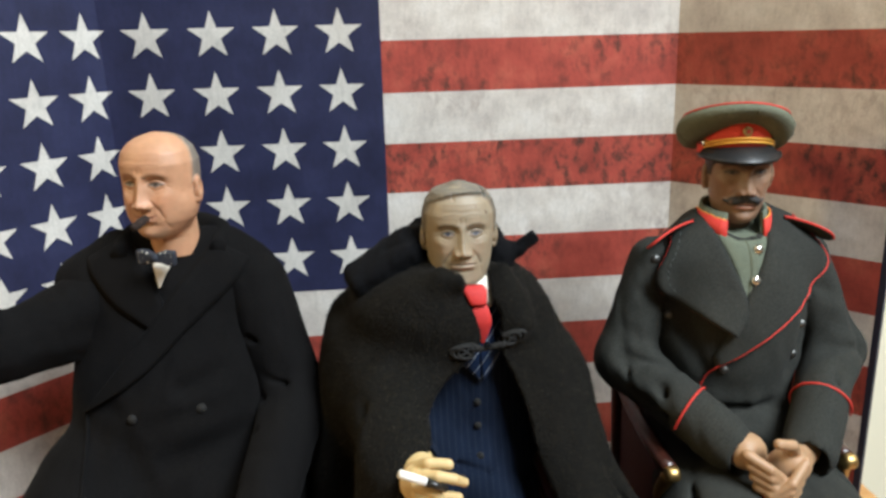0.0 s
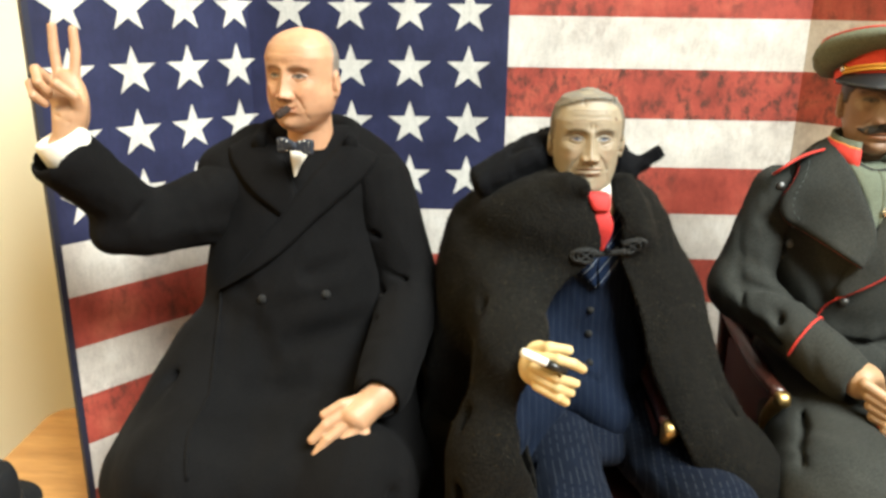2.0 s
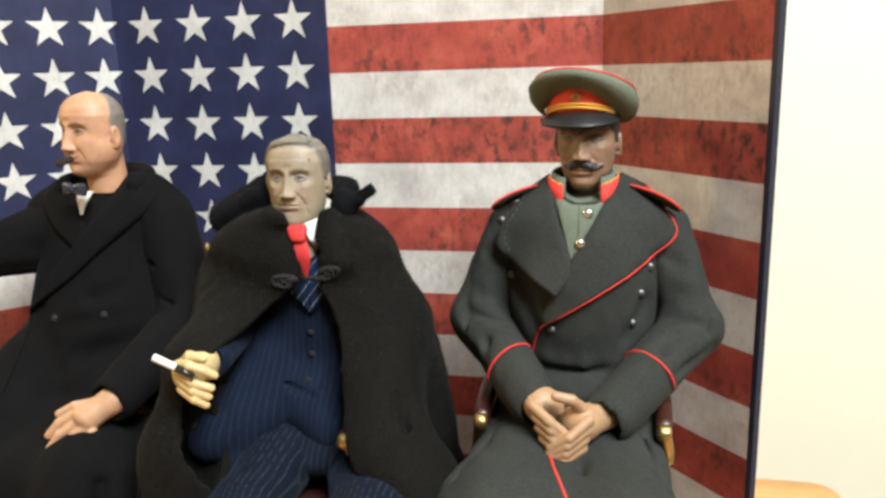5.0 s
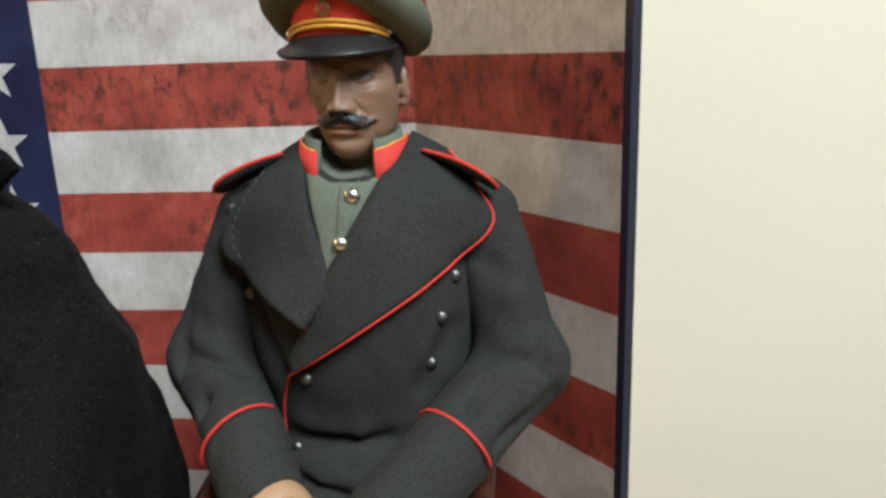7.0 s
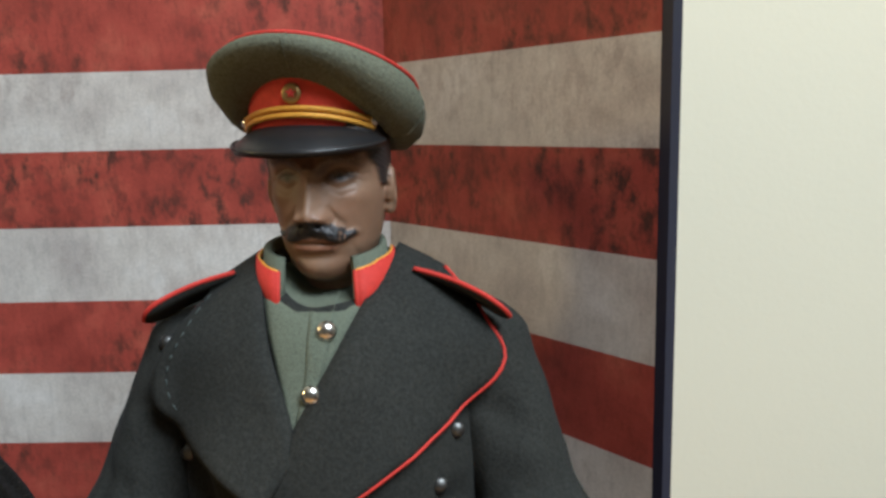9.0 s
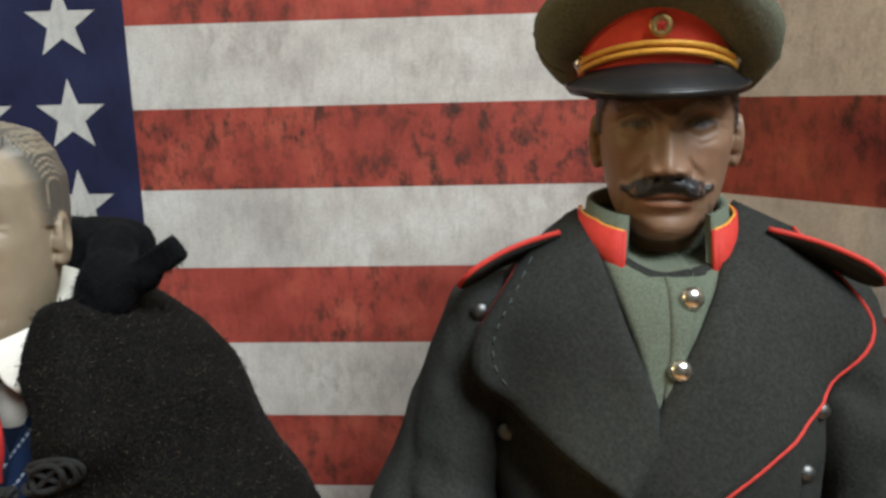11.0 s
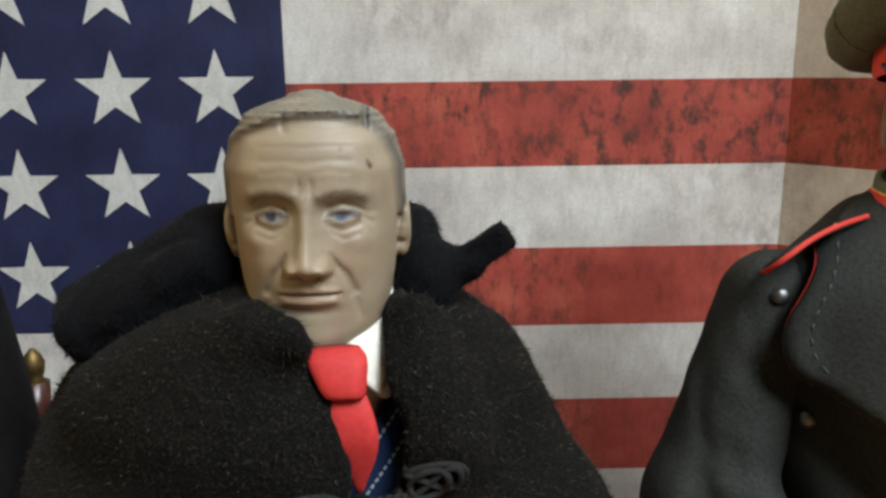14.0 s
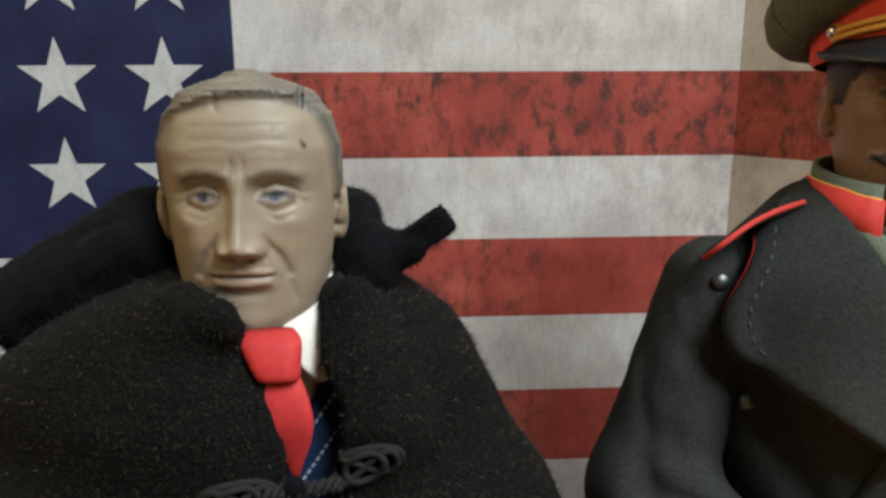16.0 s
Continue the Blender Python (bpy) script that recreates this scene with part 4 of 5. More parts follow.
# the grey-haired doll in the cape
b = Clay((-20, -204, 130), (60, -84, 240), 0.5)
head_b = head((25.1, -117.0, 217.2), 0, 0.85, 1.11, SKIN_B, (0.33, 0.21, 0.14), (0.075, 0.057, 0.036), (0.088, 0.083, 0.072), (0.028, 0.042, 0.085), 0, white=(0.17, 0.16, 0.14), top=20.2, chin=30.0, calm=0.9, taper=-0.05, mouth=0.9, age=1.0)
head_b.at((25.1, -117.0, 217.2), (0, 0, 0), 0.85)
head_b.paint(limb((10.3, -11, 11.0), (11.2, -10.5, 8.6), 0.3, 0.62), (0.06, 0.02, 0.012), 0.3)
head_b.paint(ell((6.2, -13, 11.6), (0.3, 4, 0.35)), (0.12, 0.05, 0.03), 0.3, 0.7)
head_b.at()
b.put(ell((3.4, -184.5, 150.4), (6.2, 5.4, 6.8), (0, 12, 0)), 1, HAND_B)
b.put(limb((3.5, -172, 150.5), (3.4, -183, 150.4), 5.4, 5.2), 2, HAND_B)
for i in range(3):
    z = 152.4 - i * 3.4
    finger(b, [(1.8 + i * 0.6, -189.6, z + 0.6), (9.0 + i * 0.3, -192.4, z - 2.0), (15.4 - i * 1.4, -190.0, z - 5.0)], 1.9, HAND_B)
finger(b, [(1.8, -188.5, 155.4), (9.0, -193.0, 157.2), (14.0, -192.2, 155.4), (17.4, -190.0, 152.6)], 2.0, HAND_B)
finger(b, [(2.0, -183, 155), (6.5, -187.5, 158.8), (12.6, -188.5, 158.4)], 2.1, HAND_B)
for q, w in (((27, -106, 200), (26, -100, 176)), ((26, -100, 176), (4, -100, 182)), ((4, -100, 182), (-10, -119, 148)), ((-10, -119, 148), (4, -174, 148))):
    b.put(limb(q, w, 5, 5), 2, SKIN_B)
doll("doll", (head_b, b), "grey-haired vinyl doll with a chipped forehead, seated under a cape")

# the doll with the moustache
c = Clay((92, -174, 100), (206, -62, 246), 0.52)
# Eye whites and hollows coloured darker to stand for shadow under the peak.
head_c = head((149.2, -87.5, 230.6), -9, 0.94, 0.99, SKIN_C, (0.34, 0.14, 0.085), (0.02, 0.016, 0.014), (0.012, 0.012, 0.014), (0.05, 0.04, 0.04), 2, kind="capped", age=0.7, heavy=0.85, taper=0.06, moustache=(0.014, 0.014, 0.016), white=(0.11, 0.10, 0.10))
c.put(ell((135, -143, 127), (8.5, 6.5, 7), (0, 20, 30)), 1, HAND_C)
c.put(limb((124, -133, 132), (133, -142, 128), 6.5, 6.5), 3, HAND_C)
c.put(ell((149, -148, 122.5), (8.5, 6.0, 7.4), (0, -20, -20)), 1, HAND_C)
c.put(limb((160, -139, 124), (151, -147, 123), 6.5, 6.5), 3, HAND_C)
for i in range(4):
    finger(c, [(131.0 + i * 1.5, -150.5 - i * 0.6, 130.0 - i * 4.2), (138.0 + i * 0.8, -155.0 - i * 0.4, 126.0 - i * 3.6), (143.5 + i * 0.4, -155.0, 121.6 - i * 2.6)], 2.25, HAND_C)
for i in range(4):
    finger(c, [(153.0 - i * 0.8, -153.0, 126.4 - i * 3.9), (145.6 - i * 0.6, -158.0, 121.0 - i * 3.3), (138.5 - i * 0.2, -156.5, 115.8 - i * 2.2)], 2.2, HAND_C)
finger(c, [(150, -150, 130), (146.5, -154, 135), (140.5, -155, 136.6)], 2.4, HAND_C)
for q, w in (((148, -84, 208), (148, -88, 180)), ((148, -88, 180), (118, -88, 188)), ((118, -88, 188), (101, -95, 148)), ((101, -95, 148), (126, -134, 131)), ((148, -88, 180), (180, -88, 188)), ((180, -88, 188), (195, -98, 148)), ((195, -98, 148), (162, -138, 124))):
    c.put(limb(q, w, 5, 5), 2, SKIN_C)
doll("doll", (head_c, c), "dark-haired vinyl doll with a broad moustache, seated with clasped fingers")


# ---------------------------------------------------------------- clothes of the stout doll
def creases(clay, rows, r=0.6, k=2.0):
    for p, q in rows:
        clay.cut(limb(p, q, r, r * 0.6), k)


coat = thing("overcoat", (-92, -100, 0), "black wool double-breasted overcoat with wide lapels on a seated doll", "coat")
t1 = Clay((-178, -204, 0), (-20, -54, 222), 1.0)
t1.put(ell((-93, -85, 170), (41, 26, 36)), 1)
t1.put(limb((-126, -86, 193), (-60, -86, 192), 13, 13), 14)
t1.put(limb((-112, -84, 203), (-70, -84, 203), 11, 11), 10)
t1.put(ell((-92, -91, 140), (45, 34, 36)), 16)
t1.put(ell((-92, -96, 112), (47, 38, 24)), 14)
t1.put(limb((-116, -105, 96), (-124, -172, 88), 24, 20), 12)
t1.put(limb((-70, -105, 95), (-62, -172, 86), 22, 19), 12)
t1.put(ell((-94, -140, 92), (38, 44, 17)), 8)
t1.put(limb((-126, -166, 92), (-134, -178, 30), 24, 22), 8)
t1.put(limb((-126, -112, 114), (-140, -152, 82), 23, 24), 12)
t1.put(limb((-60, -108, 108), (-50, -140, 80), 16, 18), 12)
t1.put(limb((-60, -166, 92), (-56, -178, 30), 22, 22), 8)
t1.put(ell((-94, -172, 48), (34, 18, 54)), 10)
t1.cut(limb((-98, -208, 76), (-96, -206, 0), 1.5, 4), 6)
t1.cut(ell((-88, -98, 227), (14, 16, 19)), 2)
creases(t1, [((-60, -122, 152), (-98, -128, 146)), ((-52, -118, 140), (-92, -130, 131)), ((-66, -116, 165), (-84, -120, 158)), ((-128, -118, 160), (-112, -122, 150)), ((-130, -124, 120), (-146, -150, 116)), ((-100, -133, 126), (-112, -160, 116)), ((-86, -180, 112), (-92, -198, 60)), ((-132, -190, 96), (-140, -200, 40)), ((-46, -180, 96), (-42, -196, 40))], 0.7, 8)
t1.ruffle(0.32, 26, 3)
part("body", t1.geo(), M_BLACK, coat)
s1 = Clay((-194, -160, 156), (-104, -70, 226), 0.9)
s1.put(limb((-120, -90, 188), (-152, -112, 177), 14, 11), 1)
s1.put(limb((-153, -113, 177), (-171, -136, 208), 11.5, 12.5), 6)
s1.cut(limb((-172, -137.5, 210), (-177, -144, 224), 10.5, 12), 1)
creases(s1, [((-148, -126, 188), (-164, -134, 172))], 0.5, 3)
s1.put(limb((-130, -98, 173.5), (-162, -122, 176), 9.5, 10), 6)
s1.ruffle(0.35, 18, 5)
part("sleeve", s1.geo(), M_BLACK, coat, "raised sleeve")
s2 = Clay((-76, -172, 104), (-18, -68, 212), 0.9)
s2.put(limb((-59, -89, 190), (-44, -102, 144), 14.5, 13.5), 1)
s2.put(limb((-44, -103, 143), (-51.5, -153, 124.5), 14, 11), 6)
s2.cut(limb((-52.5, -158, 123.5), (-58, -174, 118), 8.0, 10), 1)
creases(s2, [((-58, -112, 150), (-40, -118, 142)), ((-60, -112, 160), (-42, -112, 152)), ((-56, -128, 142), (-40, -128, 132)), ((-60, -105, 172), (-44, -106, 166))], 0.8, 3)
s2.ruffle(0.35, 18, 6)
part("sleeve", s2.geo(), M_BLACK, coat, "lowered sleeve")
part("lapel", lay(t1, [(-108, 214), (-100, 207), (-95, 199), (-91, 190)], [(-122, 206), (-119, 199), (-110, 189), (-93, 178)], 26, 10, 0.8, 1.6), M_BLACK, coat)
part("lapel", lay(t1, [(-72, 212), (-78, 205), (-85, 197), (-91, 189), (-98, 180), (-110, 166), (-122, 152)], [(-58, 203), (-62, 197), (-71, 189), (-84, 178), (-96, 167), (-112, 156), (-124, 149)], 34, 10, 1.6, 1.8), M_BLACK, coat)
part("collar", tube(spline([(-108, -100, 208), (-107, -84, 211), (-98, -72, 212), (-84, -70, 212), (-71, -82, 211), (-70, -99, 208)], 30), [3.0, 4, 4.4, 4.4, 4, 3.0], 12, 1.3), M_BLACK, coat)
part("front_edge", tube(on_front(t1, [(-124, 149), (-123, 135), (-121, 118), (-117, 104)], 26, 0.3), 0.9, 8), M_BLACK, coat)
for x, z in ((-104, 148), (-78, 150)):
    y = t1.front(x, z)
    part("button", dome_button((x, y, z), (0, -1, 0.1), 2.0), M_DARKBTN, coat, "dark horn button")

shirt_a = thing("shirt", (-88, -108, 196), "white cotton shirt showing at the collar and cuff of a doll", "shirt")
part("front", strap([(208.0, -89.0, 4.0, -107.4, 1.6), (205.0, -89.4, 3.2, -109.4, 1.4), (201.0, -90.2, 1.6, -110.2, 1.0), (197.0, -91.0, 0.5, -110.0, 0.7)]), M_SHIRT, shirt_a)
cuff = turned([(8.6, -6), (9.4, -4), (9.6, 5), (8.8, 6.2), (7.2, 5.6), (7.0, 0)], (-169.5, -137, 211.5), 24, (-0.38, -0.28, 1))
part("cuff", cuff, M_SHIRT, shirt_a)

bow = thing("bow_tie", (-89, -114, 208), "dark spotted bow tie round a doll's neck", "bow tie")
for s in (-1, 1):
    w = Clay((-108, -126, 200), (-70, -104, 222), 0.45)
    w.at((-89.5, -115.5, 210.5), (0, 0, -18))
    w.put(block((s * 4.2, 0.4, 0), (3.9, 1.4, 3.0), 1.0, (0, s * 4, s * 6)), 1)
    w.cut(ell((s * 1.0, -0.5, 4.3), (3.4, 4, 2.4)), 1)
    w.cut(ell((s * 1.0, -0.5, -4.3), (3.4, 4, 2.4)), 1)
    w.cut(limb((s * 2, -2.6, 0.6), (s * 7, -3, 1.2), 0.4, 0.2), 0.8)
    part("wing", w.geo(), M_SPOT, bow)
    for i in range(9):
        x, z = s * (2.9 + 1.9 * (i % 3)), -1.7 + 1.7 * (i // 3) + 0.5 * (i % 2)
        p = turn_matrix(0, 0, -18) @ np.array((x, -1.15 + 0.1 * abs(x), z)) + np.array((-89.5, -115.5, 210.5))
        part("spot", dome_button(tuple(p), (-0.3, -1, 0), 0.45), M_SHIRT, bow)
part("knot", dome_button((-89.9, -116.4, 210.5), (-0.3, -1, 0), 1.9), M_SPOT, bow)

cigar = thing("cigar", (-95, -118, 223), "short dark cigar between a doll's lips", "cigar")
part("body", tube([(-92.8, -107.5, 224.2), (-94.6, -112.5, 223.2), (-95.6, -115.6, 222.4)], [1.5, 1.7, 1.6], 12), M_CIGAR, cigar)
part("ash", tube([(-95.6, -115.6, 222.4), (-95.9, -116.4, 222.2)], [1.5, 1.1], 12), M_CIGAR, cigar, "burnt end")


def trousers(name, base, legs, material, label, shoes):
    pants = thing(name, base, label, "trousers")
    (xa, ya, za), (xb, yb, zb) = legs[0][0], legs[1][0]
    mid, half, r = (xa + xb) / 2, abs(xb - xa) / 2 + legs[0][3] - 2, legs[0][3]
    g = Clay((mid - half - 4, ya - 48, za - r - 6), (mid + half + 4, ya + 24, za + r + 4), 1.0)
    g.put(ell((mid, ya - 10, za - 2), (half, 30, r * 0.82)), 1)
    g.ruffle(0.4, 20, 9)
    part("lap", g.geo(), material, pants)
    for hip, knee, foot, r in legs:
        lo = np.minimum(np.minimum(hip, knee), foot) - r - 4
        hi = np.maximum(np.maximum(hip, knee), foot) + r + 4
        g = Clay(lo, hi, 1.0)
        g.put(limb(hip, knee, r, r * 0.9), 1)
        g.put(limb(knee, foot, r * 0.88, r * 0.72), 5)
        kx, ky, kz = knee
        creases(g, [((kx - r, ky + 14, kz + r * 0.5), (kx + r * 0.5, ky + 20, kz + r * 0.8)), ((kx - r, ky - r, kz - 12), (kx + r, ky - r, kz - 18)), ((kx - r, ky + 30, kz + r * 0.6), (kx + r * 0.3, ky + 34, kz + r * 0.85))], 0.7, 2.5)
        g.ruffle(0.4, 20, int(abs(kx)))
        part("leg", g.geo(), material, pants)
    for hip, knee, foot, r in legs:
        x, y, z = foot
        pair = thing("shoe", (x, y - 10, 0), shoes, "shoe", "shoes of the dolls")
        g = Clay((x - 14, y - 36, 0.4), (x + 14, y + 16, 24), 0.8)
        g.put(ell((x, y - 16, 5), (10, 18, 8)), 1)
        g.put(ell((x, y + 2, 9), (9, 11, 10)), 5)
        g.d = np.maximum(g.d, 2.4 - g.ax[2][None, None, :])
        part("upper", g.geo(), M_SHOE, pair)
        part("sole", rounded_plate(x - 10, x + 10, y - 33, y + 12, 0, 2.6, 9, 0.4), M_SHOE, pair, "", False)
    return pants


trousers("trousers", (-92, -140, 10), [((-112, -120, 92), (-120, -172, 86), (-122, -176, 16), 15), ((-74, -120, 92), (-66, -172, 86), (-66, -176, 16), 15)], M_TROUSER, "dark blue trousers under a doll's overcoat", "black leather doll shoe on the tabletop")

# ---------------------------------------------------------------- clothes of the caped doll
suit = thing("suit_jacket", (26, -105, 100), "navy pinstriped suit jacket and waistcoat on a seated doll", "jacket")
j = Clay((-30, -178, 84), (78, -66, 212), 0.9)
j.put(ell((27, -102, 165), (26, 24, 36)), 1)
j.put(limb((8, -104, 183), (44, -104, 183), 10, 10), 10)
j.put(ell((29, -104, 135), (26, 22, 30)), 12)
j.put(ell((33, -110, 118), (26, 24, 17)), 10)
j.put(limb((24, -128, 116), (40, -136, 106), 13, 10), 8)
j.put(limb((8, -114, 140), (4, -142, 112), 14, 13), 10)
j.put(limb((4, -142, 112), (2, -152, 98), 12, 9), 6)
j.put(limb((0, -138, 122), (-5, -160, 110), 11, 9.5), 6)
j.cut(limb((17, -150, 124), (19, -164, 96), 1.0, 2.0), 4)
j.cut(ell((27, -112, 208), (13, 16, 15)), 2)
creases(j, [((38, -134, 150), (22, -140, 126)), ((46, -124, 138), (30, -138, 118)), ((10, -136, 128), (0, -150, 112)), ((20, -134, 140), (40, -134, 132)), ((14, -134, 128), (36, -138, 122)), ((44, -126, 150), (34, -134, 140))], 0.6, 2.5)
j.ruffle(0.45, 18, 31)
part("body", j.geo(), M_SUIT, suit)
j2 = Clay((-34, -200, 116), (24, -80, 204), 0.9)
j2.put(limb((6, -104, 180), (-8, -120, 148), 10, 10), 1)
j2.put(limb((-10, -119, 145), (4, -168, 149), 9, 7.4), 5)
j2.cut(limb((4.5, -173, 150), (6, -194, 152), 6.2, 7), 1)
creases(j2, [((-20, -130, 156), (-2, -136, 140)), ((-18, -142, 156), (4, -146, 142)), ((-14, -156, 157), (8, -158, 146))], 0.7, 2.5)
part("sleeve", j2.geo(), M_SUIT, suit)
j3 = Clay((40, -176, 96), (84, -80, 204), 0.9)
j3.put(limb((44, -104, 178), (54, -108, 146), 9, 10), 1)
part("sleeve", j3.geo(), M_SUIT, suit)
part("lapel", lay(j, [(16, 197), (23, 189), (28, 183), (31, 176), (32, 166)], [(8, 190), (13, 180), (19, 171), (25, 164), (31, 158)], 26, 9, 2.6, 1.0), M_LAPEL, suit)
part("lapel", lay(j, [(39, 200), (36.5, 190), (33.5, 182), (31, 175), (31, 166)], [(49, 192), (47, 181), (42, 171), (36, 163), (32, 158)], 26, 9, 3.4, 1.0), M_LAPEL, suit)
for z in (148, 138, 128):
    part("button", dome_button((30, j.front(30, z) - 0.3, z), (0, -1, 0), 1.5), M_DARKBTN, suit, "dark button")

shirt_b = thing("shirt", (29, -118, 182), "white shirt with a turned-down collar round a doll's neck", "shirt")
k2 = Clay((8, -138, 168), (48, -92, 212), 0.6)
k2.put(ell((28.5, -106, 188), (11.5, 19, 18)), 1)
k2.put(limb((27, -107, 188), (27, -107, 196), 9.5, 8.5), 4)
part("front", k2.geo(), M_SHIRT, shirt_b)
part("collar", lay(k2, [(30.0, 197), (33.4, 199), (36.6, 201.5)], [(33.0, 190.5), (36.2, 187.0), (38.6, 192)], 16, 8, 4.2, 0.9), M_SHIRT, shirt_b, "turned-down collar point")
part("collar", lay(k2, [(28.0, 198), (23, 202), (18, 205)], [(25.0, 191), (21, 188), (16, 194)], 16, 8, 4.4, 0.9), M_SHIRT, shirt_b, "turned-down collar point")

tie = thing("necktie", (30, -128, 180), "red silk necktie knotted under a doll's chin", "tie")
part("knot", strap([(197.6, 28.8, 3.6, -130.0, 1.6), (196.2, 29.0, 4.5, -131.2, 2.2), (193.6, 29.6, 3.9, -132.2, 2.4), (191.4, 30.1, 3.2, -132.6, 2.2), (190.6, 30.2, 2.7, -132.0, 1.2)]), M_TIE, tie)
part("crease", tube([(26.4, -133.3, 195.6), (29.0, -134.4, 193.0), (31.6, -134.5, 191.6)], [0.2, 0.35, 0.2], 6), M_TIE, tie, "fold across the knot")
part("blade", strap([(191.6, 30.2, 2.6, -131.6, 0.8), (188.6, 30.6, 3.6, -132.8, 1.1), (184.6, 31.1, 3.9, -133.4, 1.1), (180.6, 31.5, 2.9, -132.8, 0.9), (177.4, 31.7, 1.5, -132.2, 0.7), (174.6, 31.8, 0.5, -131.4, 0.5)]), M_TIE, tie)

trousers("trousers", (36, -140, 10), [((18, -112, 98), (19, -180, 90), (22, -188, 16), 16.5), ((46, -112, 98), (71, -178, 90), (76, -188, 16), 17)], M_TROUSER, "navy pinstriped trousers on a seated doll", "black leather doll shoe on the tabletop")

cigarette = thing("cigarette_holder", (5, -195, 156), "white cigarette in a short dark holder between a doll's fingers", "cigarette")
part("cigarette", tube([(-3.0, -196, 161.0), (5.0, -194.8, 156.8)], 1.4, 12), M_PAPER, cigarette, "white paper cigarette")
part("holder", tube([(5.0, -194.8, 156.8), (11.5, -194.2, 153.4)], [1.5, 1.1], 10), M_AMBER, cigarette, "dark holder")

cape = thing("cape", (22, -105, 0), "heavy black pile cape with braided cord clasp on a doll", "cape")


class Cape(Clay):
    def drape(self):
        x, y, z = np.meshgrid(*self.ax, indexing="ij")
        zz = [20, 60, 95, 120, 135, 151, 160, 169, 177, 184, 191, 196, 200, 206, 212]
        right = np.interp(z, zz, [96, 92, 88, 85, 81, 76, 72, 68.5, 65.5, 62.5, 57.5, 51.5, 45, 33, 26])
        left = np.interp(z, zz, [-48, -46, -44, -41, -38, -35, -33, -31, -28.5, -25, -18, -12, -6, 8, 18])
        cx, w = (right + left) / 2, (right - left) / 2
        f = np.interp(z, zz, [62, 60, 56, 50, 46, 42, 39, 37, 35.5, 34, 31.5, 29, 26, 19, 8])
        back = np.interp(z, zz, [40, 40, 39, 38, 37, 35, 33, 30, 28, 26, 23, 20, 18, 13, 6])
        cy = -101.0
        ang = np.arctan2(y - cy, x - cx)
        drop = np.clip((185 - z) / 110, 0, 1)
        fold = 1 + drop * (0.05 * np.sin(9 * ang + 0.8) + 0.035 * np.sin(15 * ang + 2.0 + z * 0.012))
        b = np.where(y < cy, f, back)
        k = np.sqrt(((x - cx) / w) ** 2 + ((y - cy) / b) ** 2) / fold
        d = (k - 1) * np.minimum(w, b) * 0.9
        self.d = d.astype(np.float32)
        self.put(limb((-8, -119, 184), (17, -130, 200.5), 9, 4.0), 7)
        self.put(limb((17, -130, 200.5), (23, -132.5, 200.5), 4.0, 3.4), 3)
        self.put(ell((10, -124, 184), (19, 13, 13)), 10)
        self.put(limb((41, -122, 200), (46, -129, 182), 3.4, 4.6), 9)
        self.put(limb((-8, -116, 158), (-2, -166, 146), 16, 13), 14)
        self.put(limb((-2, -166, 144), (-8, -176, 112), 13, 15), 10)
        self.put(limb((-8, -174, 112), (-14, -188, 50), 16, 20), 12)
        self.put(limb((58, -112, 148), (68, -152, 106), 17, 18), 14)
        self.put(limb((68, -152, 106), (86, -158, 84), 18, 17), 14)
        self.put(limb((84, -156, 92), (96, -160, 50), 17, 17), 14)
        for p, q, r in (((-14, -136, 196), (6, -146, 176), 1.6), ((-6, -134, 200), (16, -146, 182), 1.2), ((-26, -138, 178), (-8, -156, 150), 1.8), ((52, -134, 186), (60, -146, 150), 1.6), ((60, -128, 190), (72, -140, 150), 1.8), ((78, -150, 130), (86, -176, 70), 2.2), ((-18, -176, 128), (-24, -204, 60), 2.0), ((30, -146, 178), (8, -152, 172), 0.9), ((40, -146, 178), (58, -144, 176), 0.9)):
            self.cut(limb(p, q, r, r * 0.6), 5)
        self.d = np.maximum(np.abs(self.d + 1.4) - 1.4, 20 - z)
        lz = [20, 60, 90, 110, 120, 130, 140, 148, 155, 163, 171, 175, 179, 186, 192, 199, 203, 207, 214]
        left = np.interp(z, lz, [16, 13, 9, 3, -1, -3, -1, 3, 8, 15.5, 26, 30, 31.0, 29.6, 28.2, 26.0, 24.5, 17, 12])
        right = np.interp(z, lz, [112, 100, 73, 61, 56, 52, 49.5, 47.5, 45.5, 43, 39, 37.5, 38.8, 38.8, 36.2, 35.2, 35.2, 35.8, 36.4])
        slit = np.maximum(np.maximum(left - x, x - right), y + 108)
        h = np.maximum(self.d, -slit)
        self.d = h.astype(np.float32)
        return self


g = Cape((-64, -202, 14), (120, -54, 214), 1.15).drape()
g.cut(ell((26.0, -110, 214), (13.6, 18, 22)), 1.2)
g.cut(ell((26.0, -124, 203), (10.0, 7.5, 9)), 1.0)
g.ruffle(0.5, 30, 21, (1, 1, 0.25))
part("body", g.geo(), M_CAPE, cape)
cl = Clay((-32, -140, 180), (68, -76, 226), 0.7)
cl.put(block((-3.5, -113, 201.0), (15.5, 7.5, 8.2), 4.5, (20, -29, 8)), 1)
cl.put(limb((10, -106, 210.5), (-2, -107, 209), 4.0, 3.2), 4)
cl.put(limb((9, -108, 209), (15, -95, 210), 6.5, 6), 5)
cl.put(limb((12, -94, 208), (38, -93, 207), 6.5, 6.5), 5)
cl.put(limb((40, -100, 209), (42.5, -108, 204), 4.0, 6.0), 4)
cl.put(limb((42, -110, 201), (38.5, -114, 196), 5.0, 2.6), 3)
